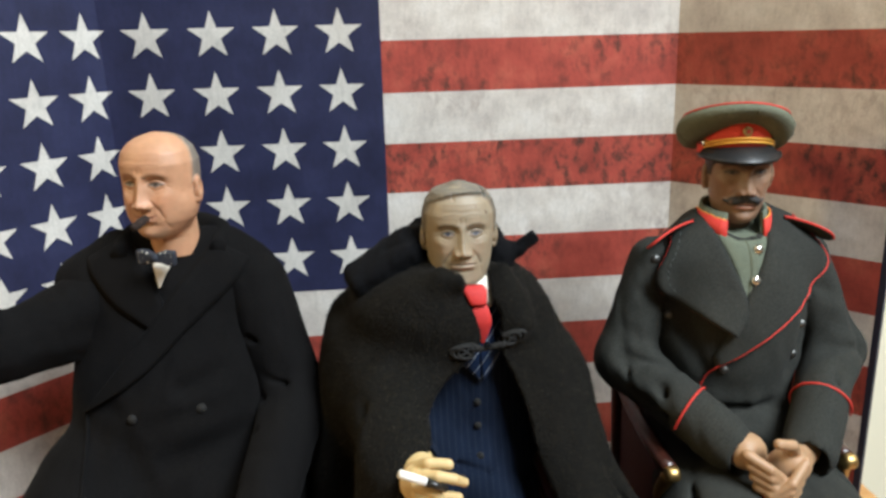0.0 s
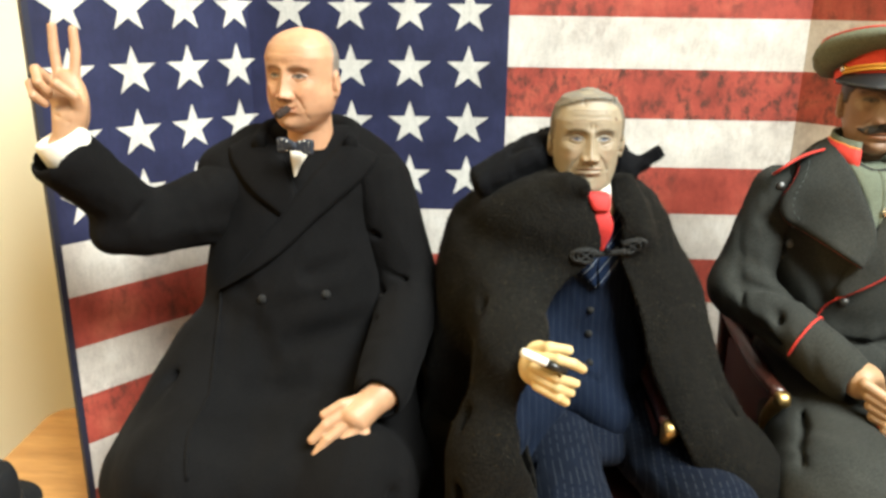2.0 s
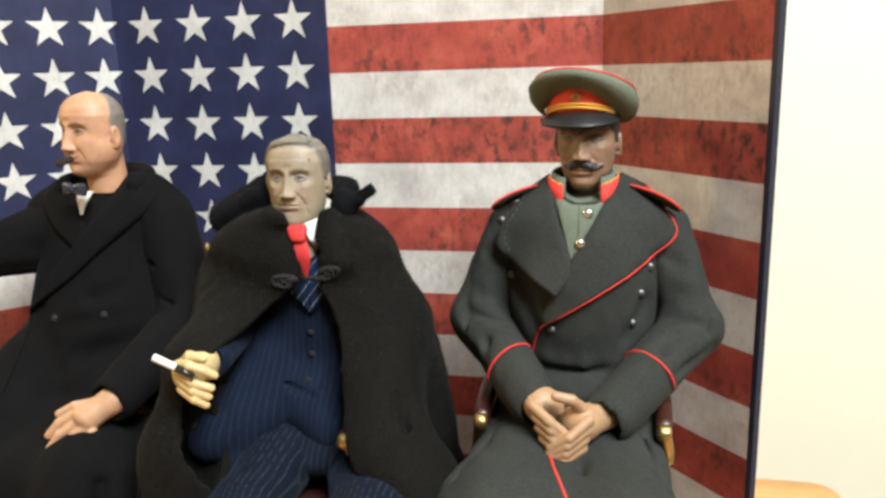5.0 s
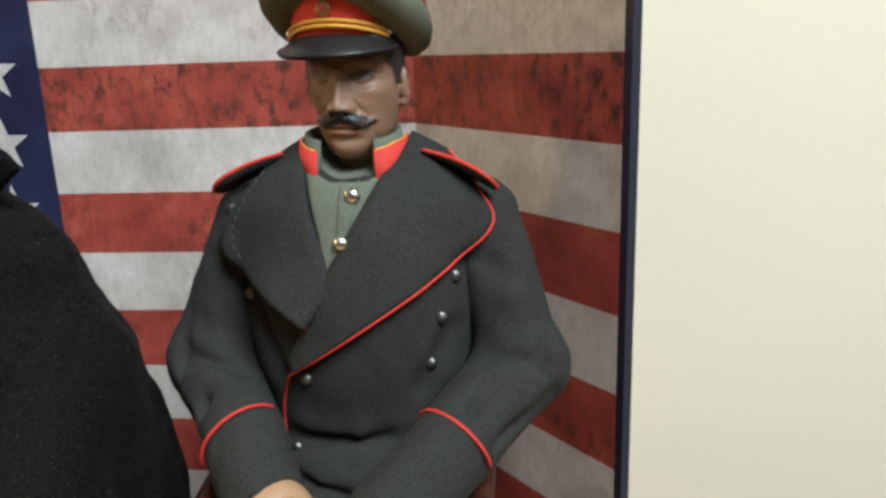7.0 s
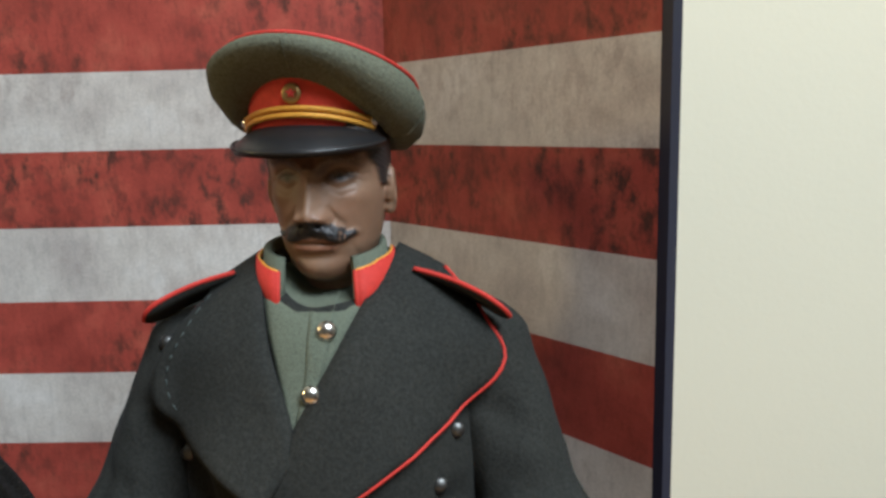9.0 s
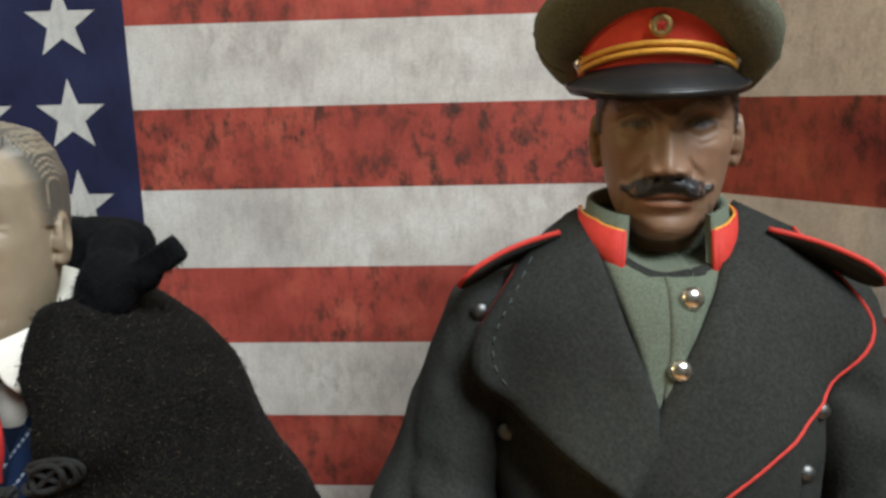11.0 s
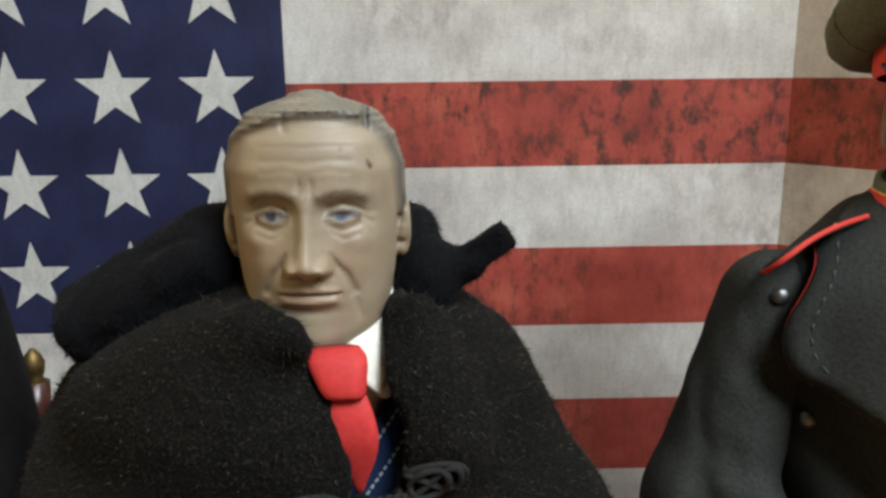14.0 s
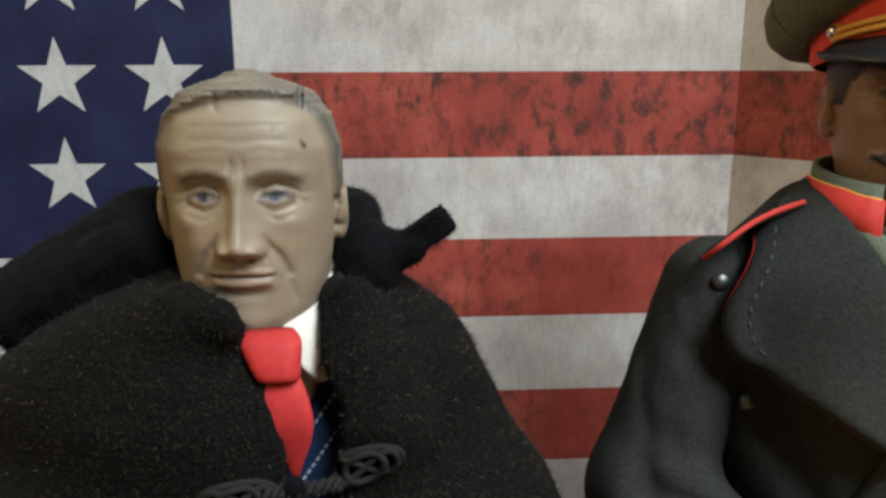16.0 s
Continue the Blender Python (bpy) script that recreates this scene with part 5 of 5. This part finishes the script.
cl.put(limb((43, -108, 204.5), (50, -109, 204.8), 4.4, 3.0, ((0, 1, 0), 0.8)), 2)
cl.put(block((52.4, -109, 207.4), (5.6, 1.7, 2.5), 0.7, (0, -33, 0)), 1.0)
cl.cut(limb((46, -113.4, 206.8), (56.4, -111.6, 209.8), 0.5, 0.4), 0.8)
cl.cut(ell((46.6, -109, 211.5), (3.0, 8, 3.2)), 1.5)
cl.cut(ell((26.2, -113, 216), (13.6, 16, 22)), 1)
creases(cl, [((-14, -122, 191), (6, -124, 200)), ((-4, -116, 210), (6, -118, 213)), ((40, -117, 206), (45, -116, 199)), ((43, -116, 209), (46, -115, 202))], 0.5, 2)
cl.ruffle(0.4, 14, 24)
part("collar", cl.geo(), M_COLLAR, cape, "black velvet collar turned up at one side")


def pile(name, clay, count, seed, low, length, parent, label, hair=None, r=0.13):
    """Short uneven hairs standing on the front of the cloth, combed down."""
    v, _, _ = clay.skin()
    gx, gy, gz = np.gradient(clay.d, clay.step)
    at = np.clip(np.round((v - clay.lo) / clay.step).astype(int), 1, np.array(clay.shape) - 2)
    nrm = np.stack([q[tuple(at.T)] for q in (gx, gy, gz)], 1).astype(float)
    nrm /= np.linalg.norm(nrm, axis=1)[:, None] + 1e-6
    pick = np.nonzero((v[:, 2] > low) & (nrm[:, 1] < 0.35))[0]
    rng = np.random.RandomState(seed)
    pick = rng.choice(pick, min(count, len(pick)), False)
    root, out = v[pick], nrm[pick]
    way = out * 0.8 + rng.normal(0, 0.45, out.shape) + np.array((0, 0, -0.55))
    way /= np.linalg.norm(way, axis=1)[:, None]
    side = np.cross(way, rng.normal(size=out.shape))
    side /= np.linalg.norm(side, axis=1)[:, None]
    third = np.cross(way, side)
    n = len(pick)
    size = length * rng.uniform(0.5, 1.2, n)[:, None]
    verts = np.stack([root - out * 0.2 + side * r, root - out * 0.2 - side * r * 0.5 + third * r * 0.87, root - out * 0.2 - side * r * 0.5 - third * r * 0.87, root + way * size], 1).reshape(-1, 3)
    k = np.arange(n)[:, None] * 4
    faces = np.vstack([k + np.array(q) for q in ((0, 1, 3), (1, 2, 3), (2, 0, 3))])
    ob = part(name, (verts, [tuple(int(e) for e in f) for f in faces]), hair or M_PILE, parent, label)
    return tagged(ob, kind="stuff")


pile("pile", g, 24000, 3, 118, 1.3, cape, "short black pile hairs")
pile("collar_nap", cl, 5000, 4, 186, 1.2, cape, "short black velvet hairs", M_NAP, 0.1)
clasp = part("clasp", dome_button((32.5, -138.5, 176.5), (0, -1, 0), 1.6), M_COLLAR, cape, "braided black cord clasp")
for s, x0, z0, slope in ((-1, 24.5, 174.5, -0.05), (1, 42.5, 177.5, 0.22)):
    for wide, high, ripple, lift in ((5.6, 2.8, 0.0, 0.6), (4.8, 1.9, 1.0, 1.1), (3.0, 2.3, 0.0, 1.3)):
        pts = []
        for i in range(64):
            w = 2 * math.pi * i / 64
            x = x0 + wide * math.cos(w)
            z = z0 + slope * wide * math.cos(w) + high * (math.sin(2 * w) if ripple else math.sin(w))
            pts.append((x, g.front(x, z) - lift - 0.3 * math.cos(3 * w), z))
        part("braid", tube(pts, 0.55, 8, closed=True), M_CORDBLACK, clasp, "looped black cord")
for phase in (0.0, math.pi):
    pts = [(28 + 11 * i / 30, -138.0 - 1.0 * math.cos(i * 0.9 + phase), 175.0 + 1.6 * i / 30 + 0.8 * math.sin(i * 0.9 + phase)) for i in range(31)]
    part("braid", tube(pts, 0.5, 8), M_CORDBLACK, clasp, "twisted black cord")

# ---------------------------------------------------------------- uniform of the doll with the moustache
great = thing("greatcoat", (148, -110, 0), "grey-green wool greatcoat with scarlet piping and metal buttons", "coat")
t3 = Clay((84, -206, 0), (206, -56, 222), 1.0)
t3.put(ell((148, -88, 174), (34, 26, 36)), 1)
t3.put(limb((124, -87, 192), (175, -87, 192), 10.5, 10.5), 9)
t3.put(limb((135, -84, 202), (163, -84, 202), 10, 10), 8)
t3.put(ell((148, -90, 148), (32, 27, 34)), 14)
t3.put(ell((146, -95, 114), (35, 31, 22)), 12)
t3.put(limb((131, -104, 100), (118, -172, 93), 21, 20), 10)
t3.put(limb((163, -104, 100), (167, -172, 93), 21, 19), 10)
t3.put(ell((144, -140, 97), (34, 42, 17)), 9)
t3.put(limb((116, -166, 88), (108, -178, 28), 22, 20), 8)
t3.put(limb((168, -166, 88), (172, -178, 28), 20, 20), 8)
t3.cut(limb((140, -206, 84), (138, -198, 0), 4, 16), 5)
t3.cut(ell((148, -95, 220), (13.5, 15, 19)), 2)
creases(t3, [((122, -112, 130), (172, -116, 132)), ((128, -118, 122), (150, -124, 118)), ((176, -106, 160), (168, -112, 146)), ((120, -106, 166), (128, -112, 150)), ((120, -130, 112), (104, -170, 106)), ((170, -128, 112), (184, -160, 104)), ((150, -160, 112), (156, -190, 80))], 0.5, 7)
t3.ruffle(0.5, 30, 8)
part("body", t3.geo(), M_GREY, great)
s3 = Clay((78, -158, 104), (146, -66, 210), 0.9)
s3.put(limb((115.5, -85, 189), (100, -93, 148), 11.5, 12), 1)
s3.put(limb((101, -95, 147), (129, -138, 128), 12.5, 10.5), 6)
s3.cut(limb((131, -141, 127), (144, -156, 120), 7.5, 9), 1)
creases(s3, [((112, -100, 190), (108, -108, 162)), ((94, -96, 172), (98, -108, 146)), ((92, -108, 142), (112, -124, 134)), ((96, -104, 166), (114, -108, 160)), ((94, -106, 154), (116, -110, 150)), ((104, -118, 150), (116, -122, 134)), ((106, -98, 180), (120, -104, 172))], 0.45, 6)
s3.ruffle(0.5, 26, 11)
part("sleeve", s3.geo(), M_GREY, great)
s4 = Clay((146, -160, 100), (216, -66, 210), 0.9)
s4.put(limb((182, -84, 189), (195, -96, 148), 12, 12), 1)
s4.put(limb((195, -98, 147), (162, -140, 124), 12.5, 11), 6)
s4.cut(limb((160, -143, 123), (146, -158, 118), 8, 9.5), 1)
creases(s4, [((186, -100, 190), (190, -108, 164)), ((202, -98, 172), (200, -108, 148)), ((204, -108, 142), (182, -126, 134)), ((184, -106, 166), (202, -108, 162)), ((182, -110, 155), (206, -110, 152)), ((186, -120, 150), (176, -126, 136)), ((182, -100, 180), (196, -102, 174))], 0.45, 6)
s4.ruffle(0.5, 26, 13)
part("sleeve", s4.geo(), M_GREY, great)
t3.put(limb((116, -84, 189), (101, -93, 148), 12, 12), 3)
t3.put(limb((182, -84, 189), (195, -96, 148), 12, 12), 3)
inR = [(164, 214), (158, 205), (151, 193), (144, 181), (138, 169), (131, 155)]
outR = [(174.5, 209), (183, 199), (187.2, 189.2), (175, 178.8), (153, 165.5), (132, 152)]
inL = [(132, 213), (135, 206), (139, 194), (143.5, 182), (144, 174)]
outL = [(124, 208), (116, 198), (110.5, 188.5), (112, 181), (122, 175.5), (138, 166)]
flap_r = lay(t3, inR, outR, 44, 14, 1.4, 1.6, flare=1.4)
flap_l = lay(t3, inL, outL, 44, 14, 1.2, 2.0, flare=4.2)
part("lapel", flap_r, M_GREY, great, "wide folded lapel")
part("lapel", flap_l, M_GREY, great, "wide folded lapel")
rim_r = flap_r[0][:44 * 14].reshape(44, 14, 3)[:, -1]
rim_l = flap_l[0][:44 * 14].reshape(44, 14, 3)[:, -1]
seam_l = flap_l[0][:44 * 14].reshape(44, 14, 3)[:, -3]
for i in range(4, 24, 2):
    part("stitch", tube([seam_l[i] - np.array((0, 0.15, 0)), seam_l[i + 1] - np.array((0, 0.15, 0))], 0.16, 5), M_STITCH, great, "grey-green thread stitch")
part("piping", tube(rim_r, 0.42, 8), M_SCARLET, great, "scarlet edge piping on the lapel")
rim_l = rim_l + np.array((0.4, 1.5, 0.0))
part("piping", tube(rim_l[3:17], 0.4, 8), M_SCARLET, great, "scarlet edge piping on the lapel")
part("piping", tube(rim_l[16:], 0.4, 8), M_CRIMSON, great, "dark crimson edge piping under the lapel")
part("piping", tube(spline([tuple(rim_r[-1]), (129.6, t3.front(129.6, 147) - 1.4, 147), (127.6, t3.front(127.6, 140) - 0.7, 140), (126.8, t3.front(126.8, 130) - 0.6, 130), (127.4, t3.front(127.4, 122) - 0.6, 122)], 40), 0.42, 8), M_SCARLET, great, "scarlet edge piping down the front")


def on_top(clay, x, y):
    i = int(round((x - clay.lo[0]) / clay.step))
    j = int(round((y - clay.lo[1]) / clay.step))
    inside = np.nonzero(clay.d[i, j, :] < 0)[0]
    return float(clay.ax[2][inside[-1]]) + 0.6


lap = [(x, y, on_top(t3, x, y)) for x, y in spline([(136.5, -150), (139.0, -160), (143.0, -170), (148.0, -180)], 16)]
hem = [(x, t3.front(x, z) - 0.4, z) for x, z in spline([(150.0, 104), (153.0, 92), (154.0, 84)], 8)]
part("piping", tube(spline(lap[::3] + hem[2::3], 40), 0.6, 8), M_SCARLET, great, "scarlet edge piping over the lap")
part("piping", tube(on_front(t3, [(137, 62), (140, 72), (145, 82), (150, 90)], 30, 0.4), 0.6, 8), M_SCARLET, great, "scarlet edge piping on the skirt")
for x, z, lift in ((176.5, 175.8, 0.4), (172.8, 165.2, 0.2), (169.6, 152.0, 0.2), (136, 150, 0.3), (131, 128, 0.3), (117, 170, 0.2), (117.5, 179.0, 1.2), (112.0, 193.6, 0.6)):
    part("button", dome_button((x, t3.front(x, z) - lift, z), (0, -1, 0.15), 1.9), M_DULL, great, "domed metal button")
for s, base, tip in ((-1, (127.5, -90, 207.0), (110.0, -96, 200.2)), (1, (168.5, -91, 207.2), (186.4, -98, 200.4))):
    a0, a1 = np.array(base, float), np.array(tip, float)
    ax = (a1 - a0) / np.linalg.norm(a1 - a0)
    nrm = np.array((s * 0.36, 0.55, 1.0))
    nrm -= ax * (nrm @ ax)
    nrm /= np.linalg.norm(nrm)
    side = np.cross(nrm, ax)
    side *= -np.sign(side[1])
    out, n = [], 24
    for i in range(n + 1):
        q = i / n
        half = 4.6 * min(1.0, math.sqrt(max(0.0, 1 - max(0.0, (q - 0.75) / 0.25) ** 2)) + 0.001)
        mid = a0 + (a1 - a0) * q * 1.12 + nrm * 1.2 * math.sin(q * math.pi)
        out.append((mid + side * half, mid - side * half))
    verts, faces = [], []
    for f, b in out:
        verts += [f + nrm * 0.6, b + nrm * 0.6, b - nrm * 0.6, f - nrm * 0.6]
    for i in range(n):
        for q in range(4):
            e = (q + 1) % 4
            faces.append((i * 4 + q, i * 4 + e, i * 4 + 4 + e, i * 4 + 4 + q))
    faces += [(3, 2, 1, 0), tuple(n * 4 + q for q in range(4))]
    board = part("shoulder_board", (verts, faces), M_GREY, great, "stiff shoulder board edged in scarlet")
    part("board_piping", tube([f for f, b in out] + [b for f, b in out[::-1]], 0.55, 8), M_SCARLET, board, "scarlet edging")
    part("button", dome_button(tuple(a0 + (a1 - a0) * 0.15 + nrm * 1.2), tuple(nrm), 1.3), M_STEEL, board, "small metal button")


def cuff_line(a, b, at, r, tilt, span):
    """A cord round part of a sleeve."""
    a, b = np.array(a, float), np.array(b, float)
    ax = (b - a) / np.linalg.norm(b - a)
    c0 = a + (b - a) * at
    u = np.cross(ax, (0, 0, 1.0))
    u /= np.linalg.norm(u)
    v = np.cross(u, ax)
    return tube([c0 + r * (math.cos(w) * u + math.sin(w) * v) + ax * tilt * math.cos(w) for w in np.linspace(span[0], span[1], 40)], 0.5, 8)


part("cuff_piping", cuff_line((101, -95, 147), (129, -138, 128), 0.64, 11.8, 2.5, (-0.2, 2.4)), M_SCARLET, great, "scarlet cuff piping")
part("cuff_piping", cuff_line((195, -98, 147), (162, -140, 124), 0.56, 12.0, 0, (-0.6, 3.4)), M_SCARLET, great, "scarlet cuff piping")

tunic = thing("tunic", (148, -104, 180), "grey-green tunic with scarlet collar tabs under a greatcoat", "tunic")
part("front", lay(t3, [(133, 210), (136, 203), (140, 192), (143.4, 180)], [(160, 211), (157, 203), (151, 192), (144.6, 180)], 30, 12, 0.2, 0.9), M_TUNIC, tunic)
part("placket", lay(t3, [(146.4, 206), (146.4, 198), (146.0, 190), (144.4, 182)], [(151.6, 206), (151.2, 199), (149.6, 191), (145.6, 182)], 22, 6, 1.0, 0.6), M_TUNIC, tunic)
for x, z in ((150.4, 199.4), (147.6, 187.6)):
    part("button", dome_button((x, t3.front(x, z) - 2.2, z), (0, -1, 0.1), 2.2), M_STEEL, tunic, "shiny metal button")
for s in (-1, 1):
    inner, outer, top, topo = [], [], [], []
    prof = []
    n = 18
    for i in range(n):
        w = radians(34 + 146 * i / (n - 1))
        x, y = 147.6 + s * 15.0 * math.sin(w), -88.5 - 15.4 * math.cos(w)
        lift = 3.5 * (1 - math.cos(w)) / 2
        prof.append(((x, y, 201.6 + lift - (2.0 if i < 3 else 0)), (147.6 + s * 13.8 * math.sin(w), -88.5 - 14.0 * math.cos(w), 213.0 + lift)))
    verts, faces = [], []
    for lo, hi in prof:
        out = np.array((lo[0] - 148, lo[1] + 88.5, 0))
        out /= np.linalg.norm(out)
        verts += [lo, hi, tuple(np.array(hi) - out * 1.4), tuple(np.array(lo) - out * 1.4)]
    for i in range(n - 1):
        for q in range(4):
            e = (q + 1) % 4
            f = (i * 4 + q, i * 4 + e, i * 4 + 4 + e, i * 4 + 4 + q)
            faces.append(f if s > 0 else f[::-1])
    faces += [(0, 1, 2, 3), tuple((n - 1) * 4 + q for q in (3, 2, 1, 0))]
    half = part("collar", (verts, faces), M_TUNIC, tunic, "stand-up collar")
    tab_v, tab_f = [], []
    rows = 9
    for i in range(rows):
        lo, hi = np.array(prof[i][0]), np.array(prof[i][1])
        out = np.array((lo[0] - 148, lo[1] + 88.5, 0))
        out /= np.linalg.norm(out)
        drop = np.array((0, 0, -2.4 * max(0, 1 - i / 3)))
        tab_v += [tuple(lo + out * 0.9 + (hi - lo) * 0.06 + drop), tuple(hi + out * 0.9 - (hi - lo) * 0.16 + drop * 0.2)]
    for i in range(rows - 1):
        q = (2 * i, 2 * i + 1, 2 * i + 3, 2 * i + 2)
        tab_f.append(q if s > 0 else q[::-1])
    tab = part("collar_tab", (tab_v, tab_f), M_SCARLET, half, "scarlet collar tab edged in gold")
    tab.modifiers.new("thick", "SOLIDIFY").thickness = 0.0006
    part("tab_edge", tube([tuple(np.array(q)) for q in tab_v[::2]], 0.35, 6), M_CORD, half, "gold edge")
    part("tab_edge", tube([tuple(np.array(q)) for q in tab_v[1::2]], 0.3, 6), M_CORD, half, "gold edge")
    part("tab_edge", tube([tab_v[0], tab_v[1]], 0.6, 6), M_SCARLET, half, "scarlet edge")
    p = np.array(tab_v[2 * (rows - 2)]) * 0.5 + np.array(tab_v[2 * (rows - 2) + 1]) * 0.5
    part("tab_button", dome_button(tuple(p), (s * 0.7, -0.7, 0), 0.9), M_STEEL, half, "small metal button")

cap = thing("peaked_cap", (150, -88, 240), "grey-green officer's peaked cap with a scarlet band and gold cord", "cap")
FACE = radians(-8)


def cap_ring(r, z, tilt=0.0, cx=0.0, cy=0.0, sag=0.0, n=48, a0=0.0, a1=2 * math.pi):
    """Points round the cap, 0 at the front; tilt raises the front."""
    out = []
    for i in range(n):
        w = a0 + (a1 - a0) * i / (n if a1 - a0 > 6.28 else n - 1)
        lx, ly = cx + r * math.sin(w), cy - r * 1.06 * math.cos(w)
        lz = z - tilt * ly - 0.07 * lx * (tilt > 0.16) - 0.17 * max(0.0, ly) * (tilt > 0.28) - sag * math.sin(w) ** 2
        out.append((147.0 + lx * math.cos(FACE) - ly * math.sin(FACE), -86 + lx * math.sin(FACE) + ly * math.cos(FACE), lz))
    return out


def lofted(rings, close_top=True):
    n = len(rings[0])
    verts = [p for r in rings for p in r]
    faces = []
    for i in range(len(rings) - 1):
        for k in range(n):
            q = (k + 1) % n
            faces.append((i * n + k, i * n + q, (i + 1) * n + q, (i + 1) * n + k))
    if close_top:
        faces.append(tuple((len(rings) - 1) * n + k for k in range(n)))
    return verts, faces


BT = 0.15
part("band", lofted([cap_ring(13.8, 235.8, BT), cap_ring(14.6, 236.6, BT), cap_ring(15.0, 242.4, 0.2, sag=2.0), cap_ring(15.4, 247.6, 0.30, sag=5.6)], False), M_BAND, cap, "scarlet cap band")
CROWN = [(15.0, 245.8, 0.30, 0, 0, 5.6), (17.4, 245.7, 0.33, 0, 0, 6.6), (20.6, 246.5, 0.34, 0, 0.2, 6.0), (23.2, 248.4, 0.33, 0, 0.6, 4.6), (23.8, 250.2, 0.32, 0, 1.0, 3.0), (22.2, 252.2, 0.31, 0.3, 1.8, 1.6), (20.6, 253.4, 0.30, 0.6, 2.4, 1.0), (15, 254.2, 0.29, 0.6, 2.4), (7, 254.7, 0.29, 0.6, 2.4)]
crown = part("crown", lofted([cap_ring(*row) for row in CROWN]), M_CAP, cap, "grey-green cloth crown")
part("crown_piping", tube(cap_ring(21.5, 253.0, 0.305, 0.5, 2.2, 1.3), 0.5, 8, closed=True), M_SCARLET, crown, "scarlet crown piping")
for w in (0.05, math.pi / 2, -math.pi / 2):
    seam = [cap_ring(row[0] + 0.1, *row[1:], n=2, a0=w, a1=w + 0.01)[0] for row in CROWN[1:6]]
    part("seam", tube(seam, 0.22, 6), M_CAP, crown)
pk_v, pk_f = [], []
n, m = 33, 9
for layer, dz in ((0, 0.0), (1, -1.0)):
    for i in range(n):
        w = radians(-68 + 136 * i / (n - 1))
        for q in range(m):
            f = q / (m - 1)
            grow = (0.30 + 0.70 * math.cos(w * 1.15)) * 7.4 * f
            r = 14.6 + grow
            z = 239.0 - 0.9 * f * (0.5 + 1.4 * max(0, math.cos(w))) - 1.5 * f * f * max(0, math.cos(w * 1.1)) + dz
            pk_v.append(cap_ring(r, z, BT * (1 - f), n=2, a0=w, a1=w + 0.01)[0])
for layer in (0, 1):
    o = layer * n * m
    for i in range(n - 1):
        for q in range(m - 1):
            f = (o + i * m + q, o + (i + 1) * m + q, o + (i + 1) * m + q + 1, o + i * m + q + 1)
            pk_f.append(f if layer == 0 else f[::-1])
for i in range(n - 1):
    a1, b1 = i * m + m - 1, (i + 1) * m + m - 1
    pk_f.append((b1, a1, n * m + a1, n * m + b1)[::-1])
peak = part("peak", (pk_v, pk_f), M_PEAK, cap, "glossy black patent peak")
rim = [pk_v[i * m + m - 1] for i in range(n)]
part("peak_rim", tube(rim, 0.6, 8), M_PEAK, peak, "rolled black rim")
for dr, z in ((0.5, 239.6), (0.5, 241.0)):
    pts = [cap_ring(15.1 + dr, z - 1.4 + 2.6 * math.cos(w), BT, n=2, a0=w, a1=w + 0.01)[0] for w in np.linspace(radians(-66), radians(66), 40)]
    part("cord", tube(pts, 0.62, 8), M_CORD, cap, "twisted gold cord")
for s in (-1, 1):
    p = cap_ring(15.9, 240.8, BT, n=2, a0=s * radians(66), a1=s * radians(66) + 0.01)[0]
    part("cord_loop", turned([(0.4, -0.8), (1.5, -0.5), (1.5, 0.5), (0.4, 0.8)], (p[0] - s * 0.8, p[1] - 0.4, p[2]), 10, (s * 0.6, -1, 0)), M_CORD, cap, "gold cord loop")
    part("side_button", dome_button(p, (s * 1.0, -0.5, 0), 1.3), M_STEEL, cap, "small metal button")
p = cap_ring(15.9, 243.9, 0.22, n=2, a0=0.0, a1=0.01)[0]
badge = part("badge", turned([(1.9, -0.5), (2.1, 0.1), (1.7, 0.5), (1.2, 0.35), (0.2, 0.3)], p, 20, (math.sin(FACE), -math.cos(FACE), 0.1)), M_GOLD, cap, "round gilt badge")
star = []
for k in range(10):
    r = 1.25 if k % 2 == 0 else 0.55
    star.append((p[0] + r * math.sin(k * math.pi / 5), p[1] - 0.75, p[2] + r * math.cos(k * math.pi / 5)))
star.append((p[0], p[1] - 1.15, p[2]))
part("emblem", (star, [(k, (k + 1) % 10, 10) for k in range(10)]), M_SCARLET, badge, "small enamelled emblem", False)

trousers("breeches", (146, -140, 10), [((130, -116, 92), (118, -172, 84), (110, -178, 16), 15), ((164, -116, 92), (168, -172, 84), (172, -178, 16), 15)], M_GREY, "grey-green breeches under a greatcoat", "black leather doll boot on the tabletop")

# ---------------------------------------------------------------- hat on its stand
stand = thing("hat_stand", (-248, -105, 0), "turned reddish-brown wooden hat stand on the tabletop", "hat stand")
part("base", turned([(17, 0), (18, 1.5), (17, 3.5), (8, 5)], (-248, -105, 0), 32), M_STAND, stand)
part("knob", turned([(8, 4), (14, 6), (19.5, 11), (21.5, 17), (20, 22), (15, 27), (6, 30), (0.5, 31)], (-248, -105, 0), 32), M_STAND, stand)
hat = thing("hat", (-248, -105, 26), "black felt hat with a curled brim resting on a wooden stand", "hat")
part("crown", turned([(14.2, 27), (14.8, 30), (14.6, 38), (14.2, 44), (12.8, 48.5), (9.5, 50.6), (4, 50.2), (0.4, 49.6)], (-248, -105, 0), 36), M_FELT, hat)
part("brim", turned([(13.8, 27.6), (14.4, 26.4), (19, 26.4), (22.6, 28.2), (23.6, 30.0), (22.8, 30.2), (19.6, 28.2), (15, 28.0)], (-248, -105, 0), 36), M_FELT, hat, "curled felt brim")
part("ribbon", turned([(14.6, 28), (15.2, 28.4), (15.1, 33.4), (14.6, 33.8)], (-248, -105, 0), 36), M_PEAK, hat, "black ribbon band")
